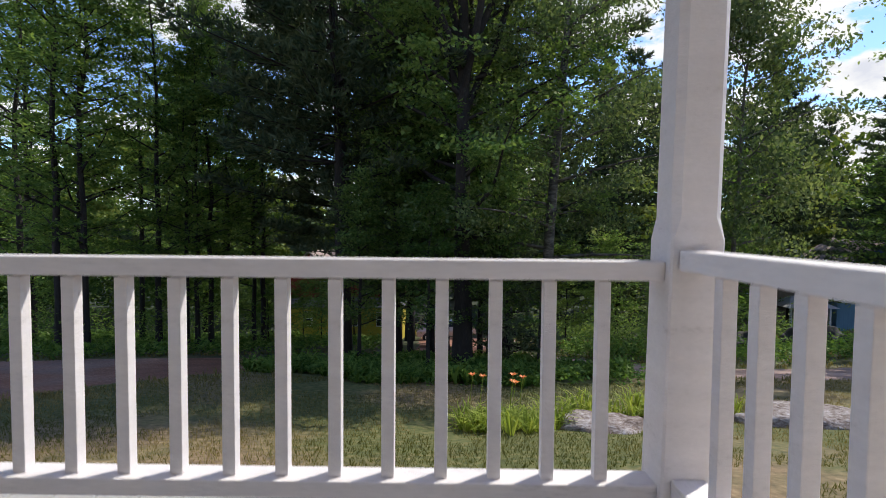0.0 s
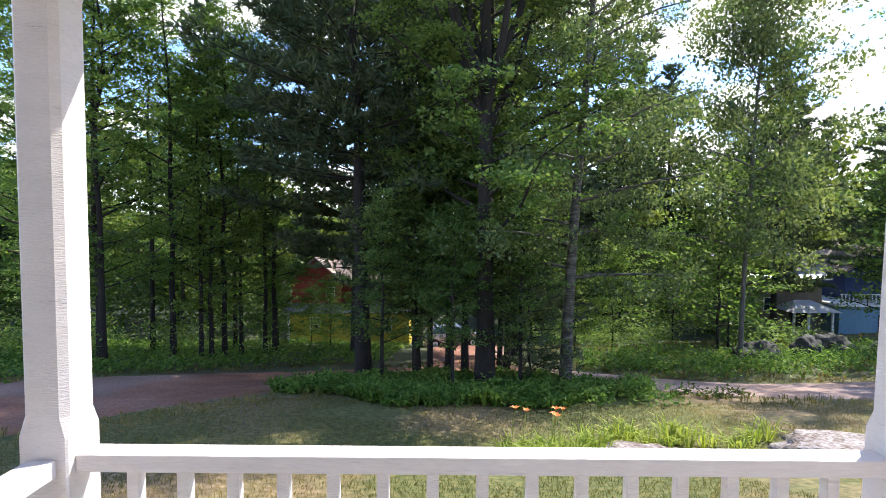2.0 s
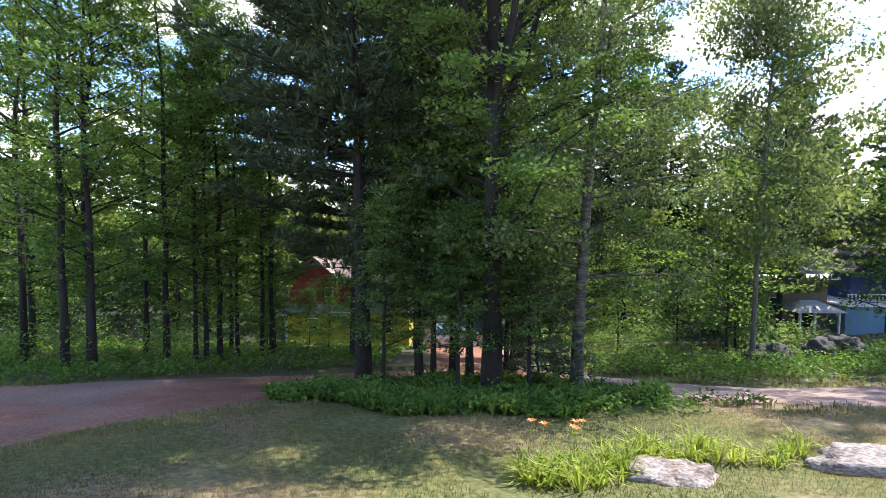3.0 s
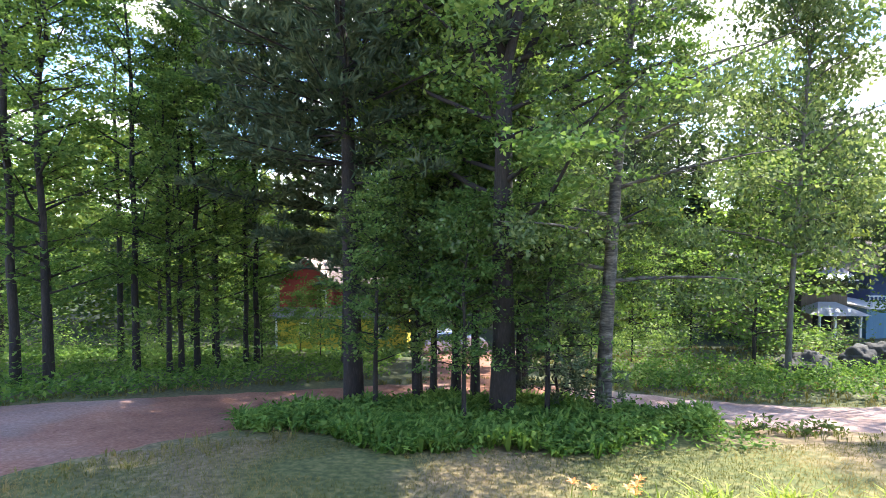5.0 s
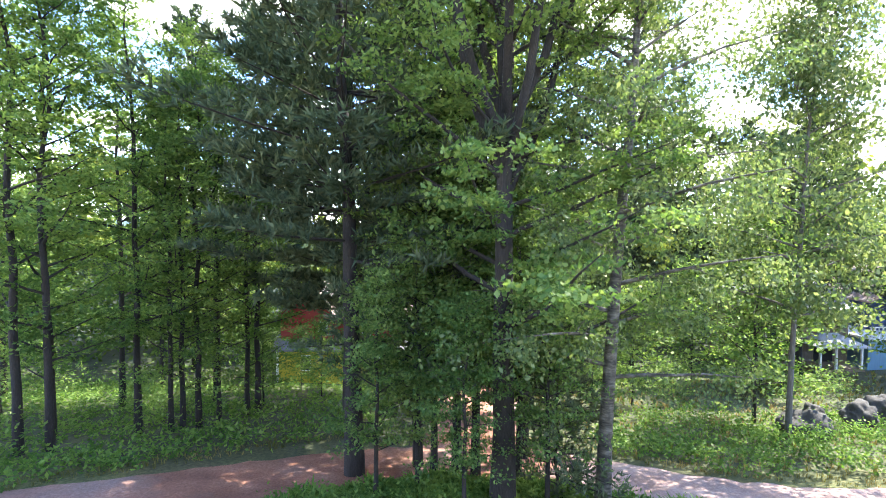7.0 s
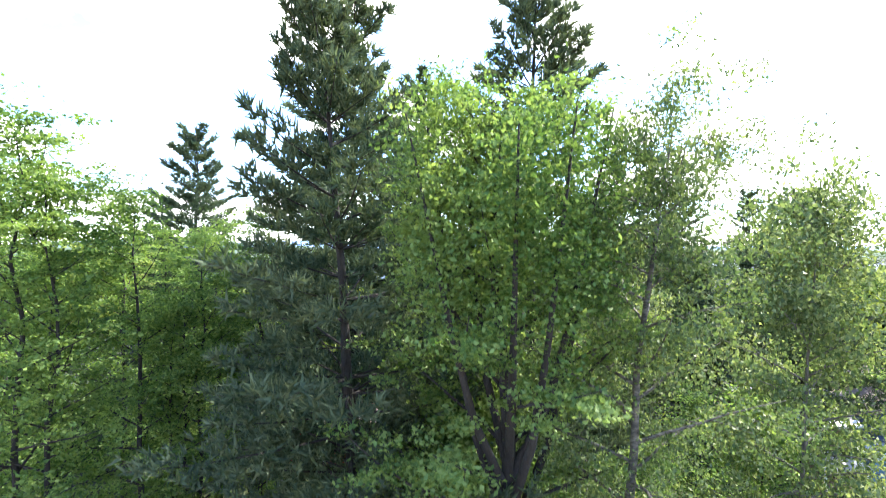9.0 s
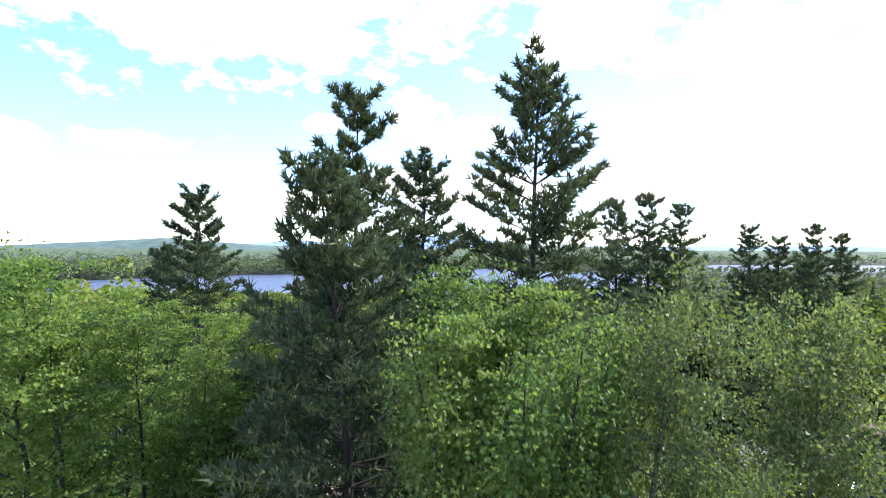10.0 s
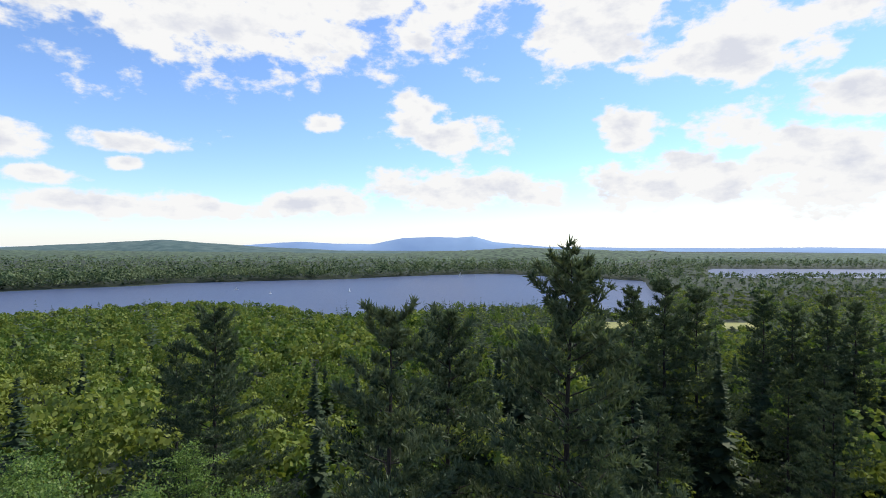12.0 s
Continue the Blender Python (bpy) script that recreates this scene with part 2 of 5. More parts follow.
def dirt_material():
    """Packed pinkish dirt with gravel; rust-brown needle litter lies under the pines."""
    m, n, l = material("dirt_road")
    geo, a, b, c = n.new("ShaderNodeNewGeometry"), n.new("ShaderNodeTexNoise"), n.new("ShaderNodeTexNoise"), n.new("ShaderNodeTexNoise")
    for q, sc, d in ((a, 0.7, 6), (b, 14.0, 6), (c, 0.35, 5)):
        q.inputs["Scale"].default_value, q.inputs["Detail"].default_value = sc, d
        l.new(geo.outputs["Position"], q.inputs["Vector"])
    mx = n.new("ShaderNodeMix")
    mx.inputs[0].default_value = 0.45
    l.new(a.outputs[0], mx.inputs[2])
    l.new(b.outputs[0], mx.inputs[3])
    bare = ramp_node(n, l, mx.outputs[0], [(0.35, (0.20, 0.122, 0.098)), (0.5, (0.30, 0.198, 0.165)), (0.66, (0.42, 0.315, 0.275))])
    rust = ramp_node(n, l, mx.outputs[0], [(0.35, (0.14, 0.055, 0.032)), (0.5, (0.24, 0.10, 0.06)), (0.68, (0.38, 0.20, 0.14))])
    sep, mr, ad = n.new("ShaderNodeSeparateXYZ"), n.new("ShaderNodeMapRange"), n.new("ShaderNodeMath")
    l.new(geo.outputs["Position"], sep.inputs[0])
    mr.inputs[1].default_value, mr.inputs[2].default_value, mr.inputs[3].default_value, mr.inputs[4].default_value = -18.0, -8.0, -0.12, 0.22
    l.new(sep.outputs[0], mr.inputs[0])
    mr2 = n.new("ShaderNodeMapRange")
    mr2.inputs[1].default_value, mr2.inputs[2].default_value, mr2.inputs[3].default_value, mr2.inputs[4].default_value = 0.5, 4.0, 0.0, -0.35
    l.new(sep.outputs[0], mr2.inputs[0])
    ad2 = n.new("ShaderNodeMath")
    l.new(mr.outputs[0], ad2.inputs[0])
    l.new(mr2.outputs[0], ad2.inputs[1])
    l.new(ad2.outputs[0], ad.inputs[0])
    l.new(c.outputs[0], ad.inputs[1])
    mask = ramp_node(n, l, ad.outputs[0], [(0.47, (0, 0, 0)), (0.66, (1, 1, 1))])
    cm = n.new("ShaderNodeMix")
    cm.data_type = "RGBA"
    l.new(mask, cm.inputs[0])
    l.new(bare, cm.inputs[6])
    l.new(rust, cm.inputs[7])
    p, o, bp = n.new("ShaderNodeBsdfPrincipled"), n.new("ShaderNodeOutputMaterial"), n.new("ShaderNodeBump")
    p.inputs["Roughness"].default_value = 0.95
    bp.inputs["Strength"].default_value, bp.inputs["Distance"].default_value = 0.6, 0.03
    l.new(b.outputs[0], bp.inputs["Height"])
    l.new(bp.outputs[0], p.inputs["Normal"])
    l.new(cm.outputs[2], p.inputs["Base Color"])
    l.new(p.outputs[0], o.inputs[0])
    return m


DIRT = dirt_material()
ROCK = surface("lichen_rock", [(0.38, (0.09, 0.06, 0.045)), (0.47, (0.21, 0.165, 0.145)), (0.56, (0.35, 0.31, 0.295)), (0.68, (0.50, 0.47, 0.46))], 2.6, 16.0, 0.95, 1.0, (1, 1, 2.5), 0.45)
PETAL = surface("orange_petal", [(0.3, (0.75, 0.16, 0.03)), (0.7, (0.85, 0.28, 0.06))], 8, 30, 0.6, 0.1)


def ground_material():
    m, n, l = material("ground_cover")
    geo = n.new("ShaderNodeNewGeometry")
    a, b, c = n.new("ShaderNodeTexNoise"), n.new("ShaderNodeTexNoise"), n.new("ShaderNodeTexNoise")
    for q, s, d in ((a, 0.22, 5), (b, 9.0, 6), (c, 1.3, 4)):
        q.inputs["Scale"].default_value, q.inputs["Detail"].default_value = s, d
        l.new(geo.outputs["Position"], q.inputs["Vector"])
    grass = ramp_node(n, l, b.outputs[0], [(0.3, (0.042, 0.058, 0.012)), (0.5, (0.096, 0.104, 0.026)), (0.7, (0.18, 0.155, 0.055))])
    dry = ramp_node(n, l, b.outputs[0], [(0.3, (0.115, 0.080, 0.038)), (0.55, (0.225, 0.155, 0.082)), (0.75, (0.35, 0.255, 0.15))])
    litter = ramp_node(n, l, b.outputs[0], [(0.3, (0.028, 0.034, 0.014)), (0.6, (0.075, 0.085, 0.03)), (0.8, (0.13, 0.11, 0.05))])
    sep, far, straw, dryness = n.new("ShaderNodeSeparateXYZ"), n.new("ShaderNodeMapRange"), n.new("ShaderNodeMapRange"), n.new("ShaderNodeMath")
    l.new(geo.outputs["Position"], sep.inputs[0])
    straw.inputs[1].default_value, straw.inputs[2].default_value, straw.inputs[3].default_value, straw.inputs[4].default_value = 3.0, 7.0, 0.10, -0.03
    l.new(sep.outputs[1], straw.inputs[0])
    l.new(a.outputs[0], dryness.inputs[0])
    l.new(straw.outputs[0], dryness.inputs[1])
    mask = ramp_node(n, l, dryness.outputs[0], [(0.44, (0, 0, 0)), (0.58, (1, 1, 1))])
    far.inputs[1].default_value, far.inputs[2].default_value = 14.0, 17.0
    l.new(sep.outputs[1], far.inputs[0])
    m1, m2 = n.new("ShaderNodeMix"), n.new("ShaderNodeMix")
    m1.data_type = m2.data_type = "RGBA"
    l.new(mask, m1.inputs[0])
    l.new(grass, m1.inputs[6])
    l.new(dry, m1.inputs[7])
    l.new(far.outputs[0], m2.inputs[0])
    l.new(m1.outputs[2], m2.inputs[6])
    l.new(litter, m2.inputs[7])
    # shade under the woods put into the floor colour past y = 38
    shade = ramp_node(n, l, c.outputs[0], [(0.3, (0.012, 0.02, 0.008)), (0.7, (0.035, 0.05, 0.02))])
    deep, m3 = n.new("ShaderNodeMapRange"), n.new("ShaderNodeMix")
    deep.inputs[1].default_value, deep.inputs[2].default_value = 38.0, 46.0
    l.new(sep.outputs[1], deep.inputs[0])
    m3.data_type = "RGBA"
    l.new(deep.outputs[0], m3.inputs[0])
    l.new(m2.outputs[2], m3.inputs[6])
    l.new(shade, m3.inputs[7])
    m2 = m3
    p, o, bp = n.new("ShaderNodeBsdfPrincipled"), n.new("ShaderNodeOutputMaterial"), n.new("ShaderNodeBump")
    p.inputs["Roughness"].default_value = 0.95
    bp.inputs["Strength"].default_value, bp.inputs["Distance"].default_value = 0.35, 0.03
    l.new(b.outputs[0], bp.inputs["Height"])
    l.new(bp.outputs[0], p.inputs["Normal"])
    l.new(m2.outputs[2], p.inputs["Base Color"])
    l.new(p.outputs[0], o.inputs[0])
    return m


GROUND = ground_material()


def water_material():
    m, n, l = material("lake_water")
    geo, w, bp = n.new("ShaderNodeNewGeometry"), n.new("ShaderNodeTexNoise"), n.new("ShaderNodeBump")
    w.inputs["Scale"].default_value, w.inputs["Detail"].default_value = 0.25, 6.0
    l.new(geo.outputs["Position"], w.inputs["Vector"])
    bp.inputs["Strength"].default_value, bp.inputs["Distance"].default_value = 0.35, 1.0
    l.new(w.outputs[0], bp.inputs["Height"])
    p, o = n.new("ShaderNodeBsdfPrincipled"), n.new("ShaderNodeOutputMaterial")
    p.inputs["Base Color"].default_value = (0.05, 0.075, 0.15, 1)
    p.inputs["Roughness"].default_value = 0.4
    p.inputs["Specular IOR Level"].default_value = 0.25
    l.new(bp.outputs[0], p.inputs["Normal"])
    l.new(p.outputs[0], o.inputs[0])
    return m


WATER = water_material()


# ================= mesh helpers =================
def mesh_of(name, verts, faces, mat, smooth=False):
    me = bpy.data.meshes.new(name)
    me.from_pydata(verts, [], faces)
    me.materials.append(mat)
    if smooth:
        me.polygons.foreach_set("use_smooth", [True] * len(me.polygons))
    me.update()
    return me


def quads_mesh(name, corners, mat):
    """corners: n x k x 3 array, one k-sided face each (k = 3 or 4)."""
    n, k = corners.shape[:2]
    me = bpy.data.meshes.new(name)
    me.vertices.add(n * k)
    me.vertices.foreach_set("co", corners.reshape(-1).astype(np.float32))
    me.loops.add(n * k)
    me.loops.foreach_set("vertex_index", np.arange(n * k, dtype=np.int32))
    me.polygons.add(n)
    me.polygons.foreach_set("loop_start", np.arange(0, n * k, k, dtype=np.int32))
    me.update(calc_edges=True)
    me.validate()
    me.materials.append(mat)
    return me


def part(name, data, parent, label="", m=None):
    ob = new(name, data)
    ob.parent = parent
    if m is not None:
        ob.matrix_basis = m
    if label:
        ob["label"] = label
    return ob


def bm_mesh(name, bm, mat, smooth=False):
    me = bpy.data.meshes.new(name)
    bm.to_mesh(me)
    bm.free()
    me.materials.append(mat)
    if smooth:
        me.polygons.foreach_set("use_smooth", [True] * len(me.polygons))
    return me


def box_bm(bm, x0, x1, y0, y1, z0, z1, bevel=0.0):
    g = bmesh.ops.create_cube(bm, size=1.0, matrix=Matrix.Translation(((x0 + x1) / 2, (y0 + y1) / 2, (z0 + z1) / 2)) @ Matrix.Diagonal((x1 - x0, y1 - y0, z1 - z0, 1)))
    if bevel:
        edges = list({e for v in g["verts"] for e in v.link_edges})
        bmesh.ops.bevel(bm, geom=edges, offset=bevel, segments=2, affect="EDGES", profile=0.6)


def box_mesh(name, dims, mat, bevel=0.004):
    bm = bmesh.new()
    box_bm(bm, *dims, bevel=bevel)
    return bm_mesh(name, bm, mat)


def empty(name, m=None, **tags):
    ob = new(name)
    if m is not None:
        ob.matrix_basis = m
    return tagged(ob, **tags)


class Tubes:
    """Tapered round limbs gathered into one mesh."""

    def __init__(self):
        self.v, self.f = [], []

    def add(self, pts, radii, sides=7):
        base = len(self.v)
        pts = [Vector(p) for p in pts]
        for i, (p, r) in enumerate(zip(pts, radii)):
            d = (pts[min(i + 1, len(pts) - 1)] - pts[max(i - 1, 0)]).normalized()
            side = d.cross(Vector((0.31, 0.95, 0.05))).normalized()
            up = d.cross(side)
            for k in range(sides):
                a = 2 * math.pi * k / sides
                self.v.append(p + (side * math.cos(a) + up * math.sin(a)) * r)
        for i in range(len(pts) - 1):
            for k in range(sides):
                k2 = (k + 1) % sides
                a, b = base + i * sides, base + (i + 1) * sides
                self.f.append((a + k, a + k2, b + k2, b + k))
        self.f.append(tuple(base + (len(pts) - 1) * sides + k for k in range(sides)))

    def mesh(self, name, mat):
        return mesh_of(name, self.v, self.f, mat, True)


def leaf_faces(rng, centres, size, aspect=0.62, upward=0.8, droop=0.0, facing=None):
    """A kite-shaped leaf at each centre, turned at random with its face biased upward."""
    n = len(centres)
    nor = rng.normal(size=(n, 3))
    if facing is not None:
        nor = nor * 0.45 + facing
    else:
        nor[:, 2] = np.abs(nor[:, 2]) + upward
    nor /= np.linalg.norm(nor, axis=1, keepdims=True)
    along = rng.normal(size=(n, 3))
    along[:, 2] -= droop
    along -= nor * (along * nor).sum(1, keepdims=True)
    along /= np.linalg.norm(along, axis=1, keepdims=True) + 1e-9
    side = np.cross(nor, along)
    s = (size * rng.uniform(0.65, 1.3, n))[:, None]
    c = np.asarray(centres)
    bend = nor * s * 0.12
    return np.stack([c - along * s * 0.5, c + side * s * aspect * 0.5 - along * s * 0.05 - bend, c + along * s * 0.55, c - side * s * aspect * 0.5 - along * s * 0.05 - bend], 1)


def needle_faces(rng, centres, heading, length, blades=6, width=0.16):
    """Tufts: thin blades that fan out from each centre about its heading."""
    n = len(centres)
    c = np.repeat(np.asarray(centres), blades, 0)
    h = np.repeat(np.asarray(heading), blades, 0) * 0.75 + rng.normal(size=(n * blades, 3)) * 0.55
    h[:, 2] += 0.12
    h /= np.linalg.norm(h, axis=1, keepdims=True)
    s = np.cross(h, rng.normal(size=(n * blades, 3)))
    s /= np.linalg.norm(s, axis=1, keepdims=True)
    ln = (length * rng.uniform(0.7, 1.25, n * blades))[:, None]
    return np.stack([c - s * ln * width * 0.5, c + h * ln, c + s * ln * width * 0.5], 1)


# ================= trees =================
def broadleaf_meshes(name, seed, height, radius, trunk_r, first, leaf, per, mat, bark, limbs=26, clusters=9, top=0.55, lean=(0, 0), spread=0.55, droop=0.0, fork=0.0, twigs=5):
    """Trunk and limbs in one mesh, leaves in another. first: height of the lowest limb; top: how wide the crown stays near its top."""
    rng = np.random.default_rng(seed)
    tubes, centres = Tubes(), []
    steps = 9
    axis = []
    for i in range(steps + 1):
        f = i / steps
        wob = 0.05 * height * 0.18
        axis.append(Vector((lean[0] * f * f + rng.normal() * wob * f, lean[1] * f * f + rng.normal() * wob * f, height * 0.93 * f)))
    rad = [trunk_r * (1.25 if i == 0 else (1 - i / steps) ** 0.8 + 0.06) for i in range(steps + 1)]
    tubes.add(axis, rad, 10)

    def on_axis(z):
        f = max(0.0, min(0.999, z / (height * 0.93))) * steps
        i = int(f)
        return axis[i].lerp(axis[i + 1], f - i), rad[i] * (1 - f + i) + rad[i + 1] * (f - i)

    if fork:
        for k in range(8):
            az = k * 2.4 + 0.4
            z0 = fork * (0.94 + 0.035 * k)
            base_ = on_axis(z0)[0]
            out_ = Vector((math.cos(az), math.sin(az), 0))
            top_ = base_ + out_ * radius * rng.uniform(0.22, 0.50) + Vector((0, 0, height * rng.uniform(0.84, 0.97) - z0))
            mid_ = base_.lerp(top_, 0.45) + out_ * 0.35
            tubes.add([base_, base_.lerp(mid_, 0.5) + out_ * 0.2, mid_, top_], [trunk_r * 0.42, trunk_r * 0.36, trunk_r * 0.26, trunk_r * 0.06], 8)
            for j in range(36):
                q = mid_.lerp(top_, 0.05 + 0.92 * j / 35) + Vector(rng.normal(size=3) * np.array((0.68, 0.68, 0.38)) * (1.0 - 0.018 * j))
                cl = rng.normal(size=(per, 3)) * np.array((0.22, 0.22, 0.42))
                centres.append(cl + np.array(q))

    for k in range(limbs):
        f = (k + rng.uniform(0.1, 0.9)) / limbs
        z = first + (height * 0.92 - first) * f ** 0.9
        p, r0 = on_axis(z)
        az = k * 2.39996 + rng.normal() * 0.4
        prof = math.sin(math.pi * min(1.0, 0.22 + f * 0.70)) ** 0.7 * (1 - f) + top * f
        length = radius * max(0.25, prof) * rng.uniform(0.75, 1.15)
        rise = (0.25 + 0.75 * f) * rng.uniform(0.6, 1.2)
        pts, here, d = [p], Vector(p), Vector((math.cos(az), math.sin(az), rise)).normalized()
        for s in range(5):
            d = (d + Vector((rng.normal() * 0.12, rng.normal() * 0.12, 0.03 - droop * 0.12))).normalized()
            here = here + d * length / 5
            pts.append(here.copy())
        rl = min(r0 * 0.5, 0.012 + length * 0.011)
        tubes.add(pts, [rl * (1 - j / 5.4) + 0.004 for j in range(6)], 6)
        for c in range(clusters):
            g = 0.25 + 0.75 * (c + rng.uniform(0, 1)) / clusters
            q = pts[min(4, int(g * 5))].lerp(pts[min(5, int(g * 5) + 1)], g * 5 % 1)
            off = rng.normal(size=3) * np.array((spread, spread, spread * 0.5)) * (0.5 + 0.5 * g)
            end = q + Vector(off)
            if c < twigs:
                tubes.add([q, q.lerp(end, 0.5) + Vector((0, 0, 0.05)), end], [0.014, 0.009, 0.004], 4)
            n = max(3, int(per * rng.uniform(0.6, 1.4)))
            cl = rng.normal(size=(n, 3)) * np.array((0.25, 0.25, 0.07)) * spread / 0.55 + np.array(end)
            cl[:, 2] -= droop * rng.uniform(0, 0.8, n)
            centres.append(cl)
    n = per * 6
    centres.append(rng.normal(size=(n, 3)) * np.array((0.6, 0.6, 0.7)) * radius * 0.2 + np.array(axis[-1]))
    leaves = leaf_faces(rng, np.concatenate(centres), leaf, 0.62, 0.7 if not droop else 0.1, droop)
    return tubes.mesh(name + "_trunk", bark), quads_mesh(name + "_crown", leaves, mat)


def pine_meshes(name, seed, height, radius, trunk_r, first, mat, bark, spacing=0.75, boughs=5, twigs=13, tuft=0.30, blades=6, ragged=0.35, blunt=0.12, lean=(0, 0), width=0.16):
    """A white pine: whorls of long level boughs with needle tufts, uneven in length."""
    rng = np.random.default_rng(seed)
    tubes = Tubes()
    axis = [Vector((lean[0] * (i / 8) ** 2 + rng.normal() * 0.06, lean[1] * (i / 8) ** 2 + rng.normal() * 0.06, height * i / 8)) for i in range(9)]
    rad = [trunk_r * (1.2 if i == 0 else (1 - i / 8) ** 0.9 + 0.04) for i in range(9)]
    tubes.add(axis, rad, 10)
    cs, hs = [], []
    z, turn = first, 0.0
    while z < height * 0.985:
        f = z / height
        i = min(7, int(f * 8))
        p = axis[i].lerp(axis[i + 1], f * 8 - i)
        prof = min(1.0, 0.15 + 1.15 * (1 - f)) + blunt * (1 - f * 0.4)
        low = min(1.0, 0.55 + (z - first) / (height * 0.22))
        turn += 0.7
        for b in range(boughs):
            if rng.uniform() < ragged * 0.45:
                continue
            az = turn + 2 * math.pi * b / boughs + rng.normal() * 0.22
            length = radius * prof * low * max(0.35, min(1.32, 1 + rng.normal() * ragged))
            if length < 0.25:
                length = 0.25
            d = Vector((math.cos(az), math.sin(az), 0.02 + 0.95 * f ** 3 + rng.normal() * 0.06)).normalized()
            pts = [p + Vector((0, 0, 0))]
            here = Vector(p)
            for s in range(4):
                here = here + d * length / 4
                d = (d + Vector((rng.normal() * 0.06, rng.normal() * 0.06, 0.045))).normalized()
                pts.append(here.copy())
            tubes.add(pts, [min(0.04, 0.008 + length * 0.008) * (1 - j / 4.6) + 0.003 for j in range(5)], 5)
            n = max(3, int(twigs * (0.15 + 0.85 * length / radius)))
            for t in range(n):
                g = 0.28 + 0.72 * (t + rng.uniform()) / n
                q = pts[min(3, int(g * 4))].lerp(pts[min(4, int(g * 4) + 1)], g * 4 % 1)
                side = Vector((-math.sin(az), math.cos(az), 0)) * rng.choice((-1, 1)) * rng.uniform(0.05, 0.30) * length * (1.15 - g * 0.75)
                e = q + side + Vector((0, 0, rng.uniform(-0.10, 0.26)))
                hd = (d * 0.7 + side.normalized() * 0.5 + Vector((0, 0, 0.3))).normalized()
                cs.append(e)
                hs.append(hd)
                if rng.uniform() < 0.7:
                    cs.append(q.lerp(e, 0.5))
                    hs.append(hd)
            cs.append(pts[-1])
            hs.append(d)
        z += spacing * rng.uniform(0.75, 1.3) * (1.0 + 0.1 * f)
    for k in range(5):
        cs.append(axis[-1] + Vector((rng.normal() * 0.1, rng.normal() * 0.1, -k * 0.16)))
        hs.append(Vector((rng.normal() * 0.4, rng.normal() * 0.4, 1)))
    return tubes.mesh(name + "_trunk", bark), quads_mesh(name + "_crown", needle_faces(rng, np.array(cs), np.array(hs), tuft, blades, width), mat)


def tree(name, meshes, m, label, category="tree", group=""):
    ob = empty(name, m, label=label, category=category, group=group)
    part("trunk", meshes[0], ob)
    part("crown", meshes[1], ob)
    return ob


# ================= ground, lake and distance =================
LAKE_Z = -35.0


def far_shore(b):
    return float(np.interp(b, (-1.2, -0.9, -0.65, -0.54, -0.2, 0.0, 0.1, 0.25, 0.40, 0.43), (560, 600, 680, 735, 841, 963, 1010, 913, 815, 440)))


def near_shore(b):
    return float(np.interp(b, (-1.2, -0.88, -0.77, -0.65, -0.5, -0.375, -0.25, -0.15, 0.0, 0.2), (290, 304, 342, 402, 455, 410, 326, 312, 400, 425)))


def in_lake(x, y):
    """How far inside the shore a place lies (metres, negative on land)."""
    if y < 60:
        return -100.0
    b = x / y
    first = min(y - near_shore(b) - 6 * math.sin(x * 0.06), far_shore(b) - y) if -1.6 < b < 0.43 else -50.0
    second = min(y - 905, 1240 - y, (b - 0.52) * 900) if b > 0.4 else -50.0
    return max(first, second)


def ground_z(x, y):
    yy = max(-3.0, y)
    if yy < 42:
        z = -1.6 - 0.185 * yy
    else:
        z = -9.37 - 0.064 * (yy - 42)
    z += 0.05 * max(0.0, min(30.0, x - 12)) * max(0.0, min(1.0, 1 - (yy - 60) / 200))
    z -= 0.24 * math.exp(-((yy - 6.3) / 2.6) ** 2)
    z += 0.10 * math.sin(x * 0.45 + 1.0) * math.cos(yy * 0.38) * min(1.0, max(0.0, yy / 8))
    if yy > 270:
        w = in_lake(x, yy)
        land = LAKE_Z + 1.0 + max(0.0, -w) * 0.05
        land = min(land, LAKE_Z + 1.0 + 14.0 + 8 * noise.noise((x * 0.002, yy * 0.002, 0.0)))
        if yy > 520:
            z = land
        else:
            z = max(z, LAKE_Z + 0.6) if w < 0 else z
        if w > 0:
            z = LAKE_Z - min(6.0, w * 0.1) - 0.2
    return z


def polar_sheet(name, rings, spokes, zfun, mat):
    verts, faces = [(0.0, 0.0, zfun(0.0, 0.0))], []
    for r in rings:
        for k in range(spokes):
            a = 2 * math.pi * k / spokes
            x, y = r * math.sin(a), r * math.cos(a)
            verts.append((x, y, zfun(x, y)))
    for k in range(spokes):
        faces.append((0, 1 + (k + 1) % spokes, 1 + k))
    for i in range(len(rings) - 1):
        for k in range(spokes):
            a, b = 1 + i * spokes, 1 + (i + 1) * spokes
            k2 = (k + 1) % spokes
            faces.append((a + k, a + k2, b + k2, b + k))
    return mesh_of(name, verts, faces, mat, True)


RINGS, ring = [], 0.6
while ring < 4700:
    RINGS.append(ring)
    ring += max(0.6, ring * 0.045)
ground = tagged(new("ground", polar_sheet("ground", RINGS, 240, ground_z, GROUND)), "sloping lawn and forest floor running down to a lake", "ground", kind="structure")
wv = [(-2600, 250, LAKE_Z), (2600, 250, LAKE_Z), (2600, 1700, LAKE_Z), (-2600, 1700, LAKE_Z)]
lake = tagged(new("water", mesh_of("water", wv, [(0, 1, 2, 3)], WATER)), "wide blue lake with light ripples", "lake", kind="structure")


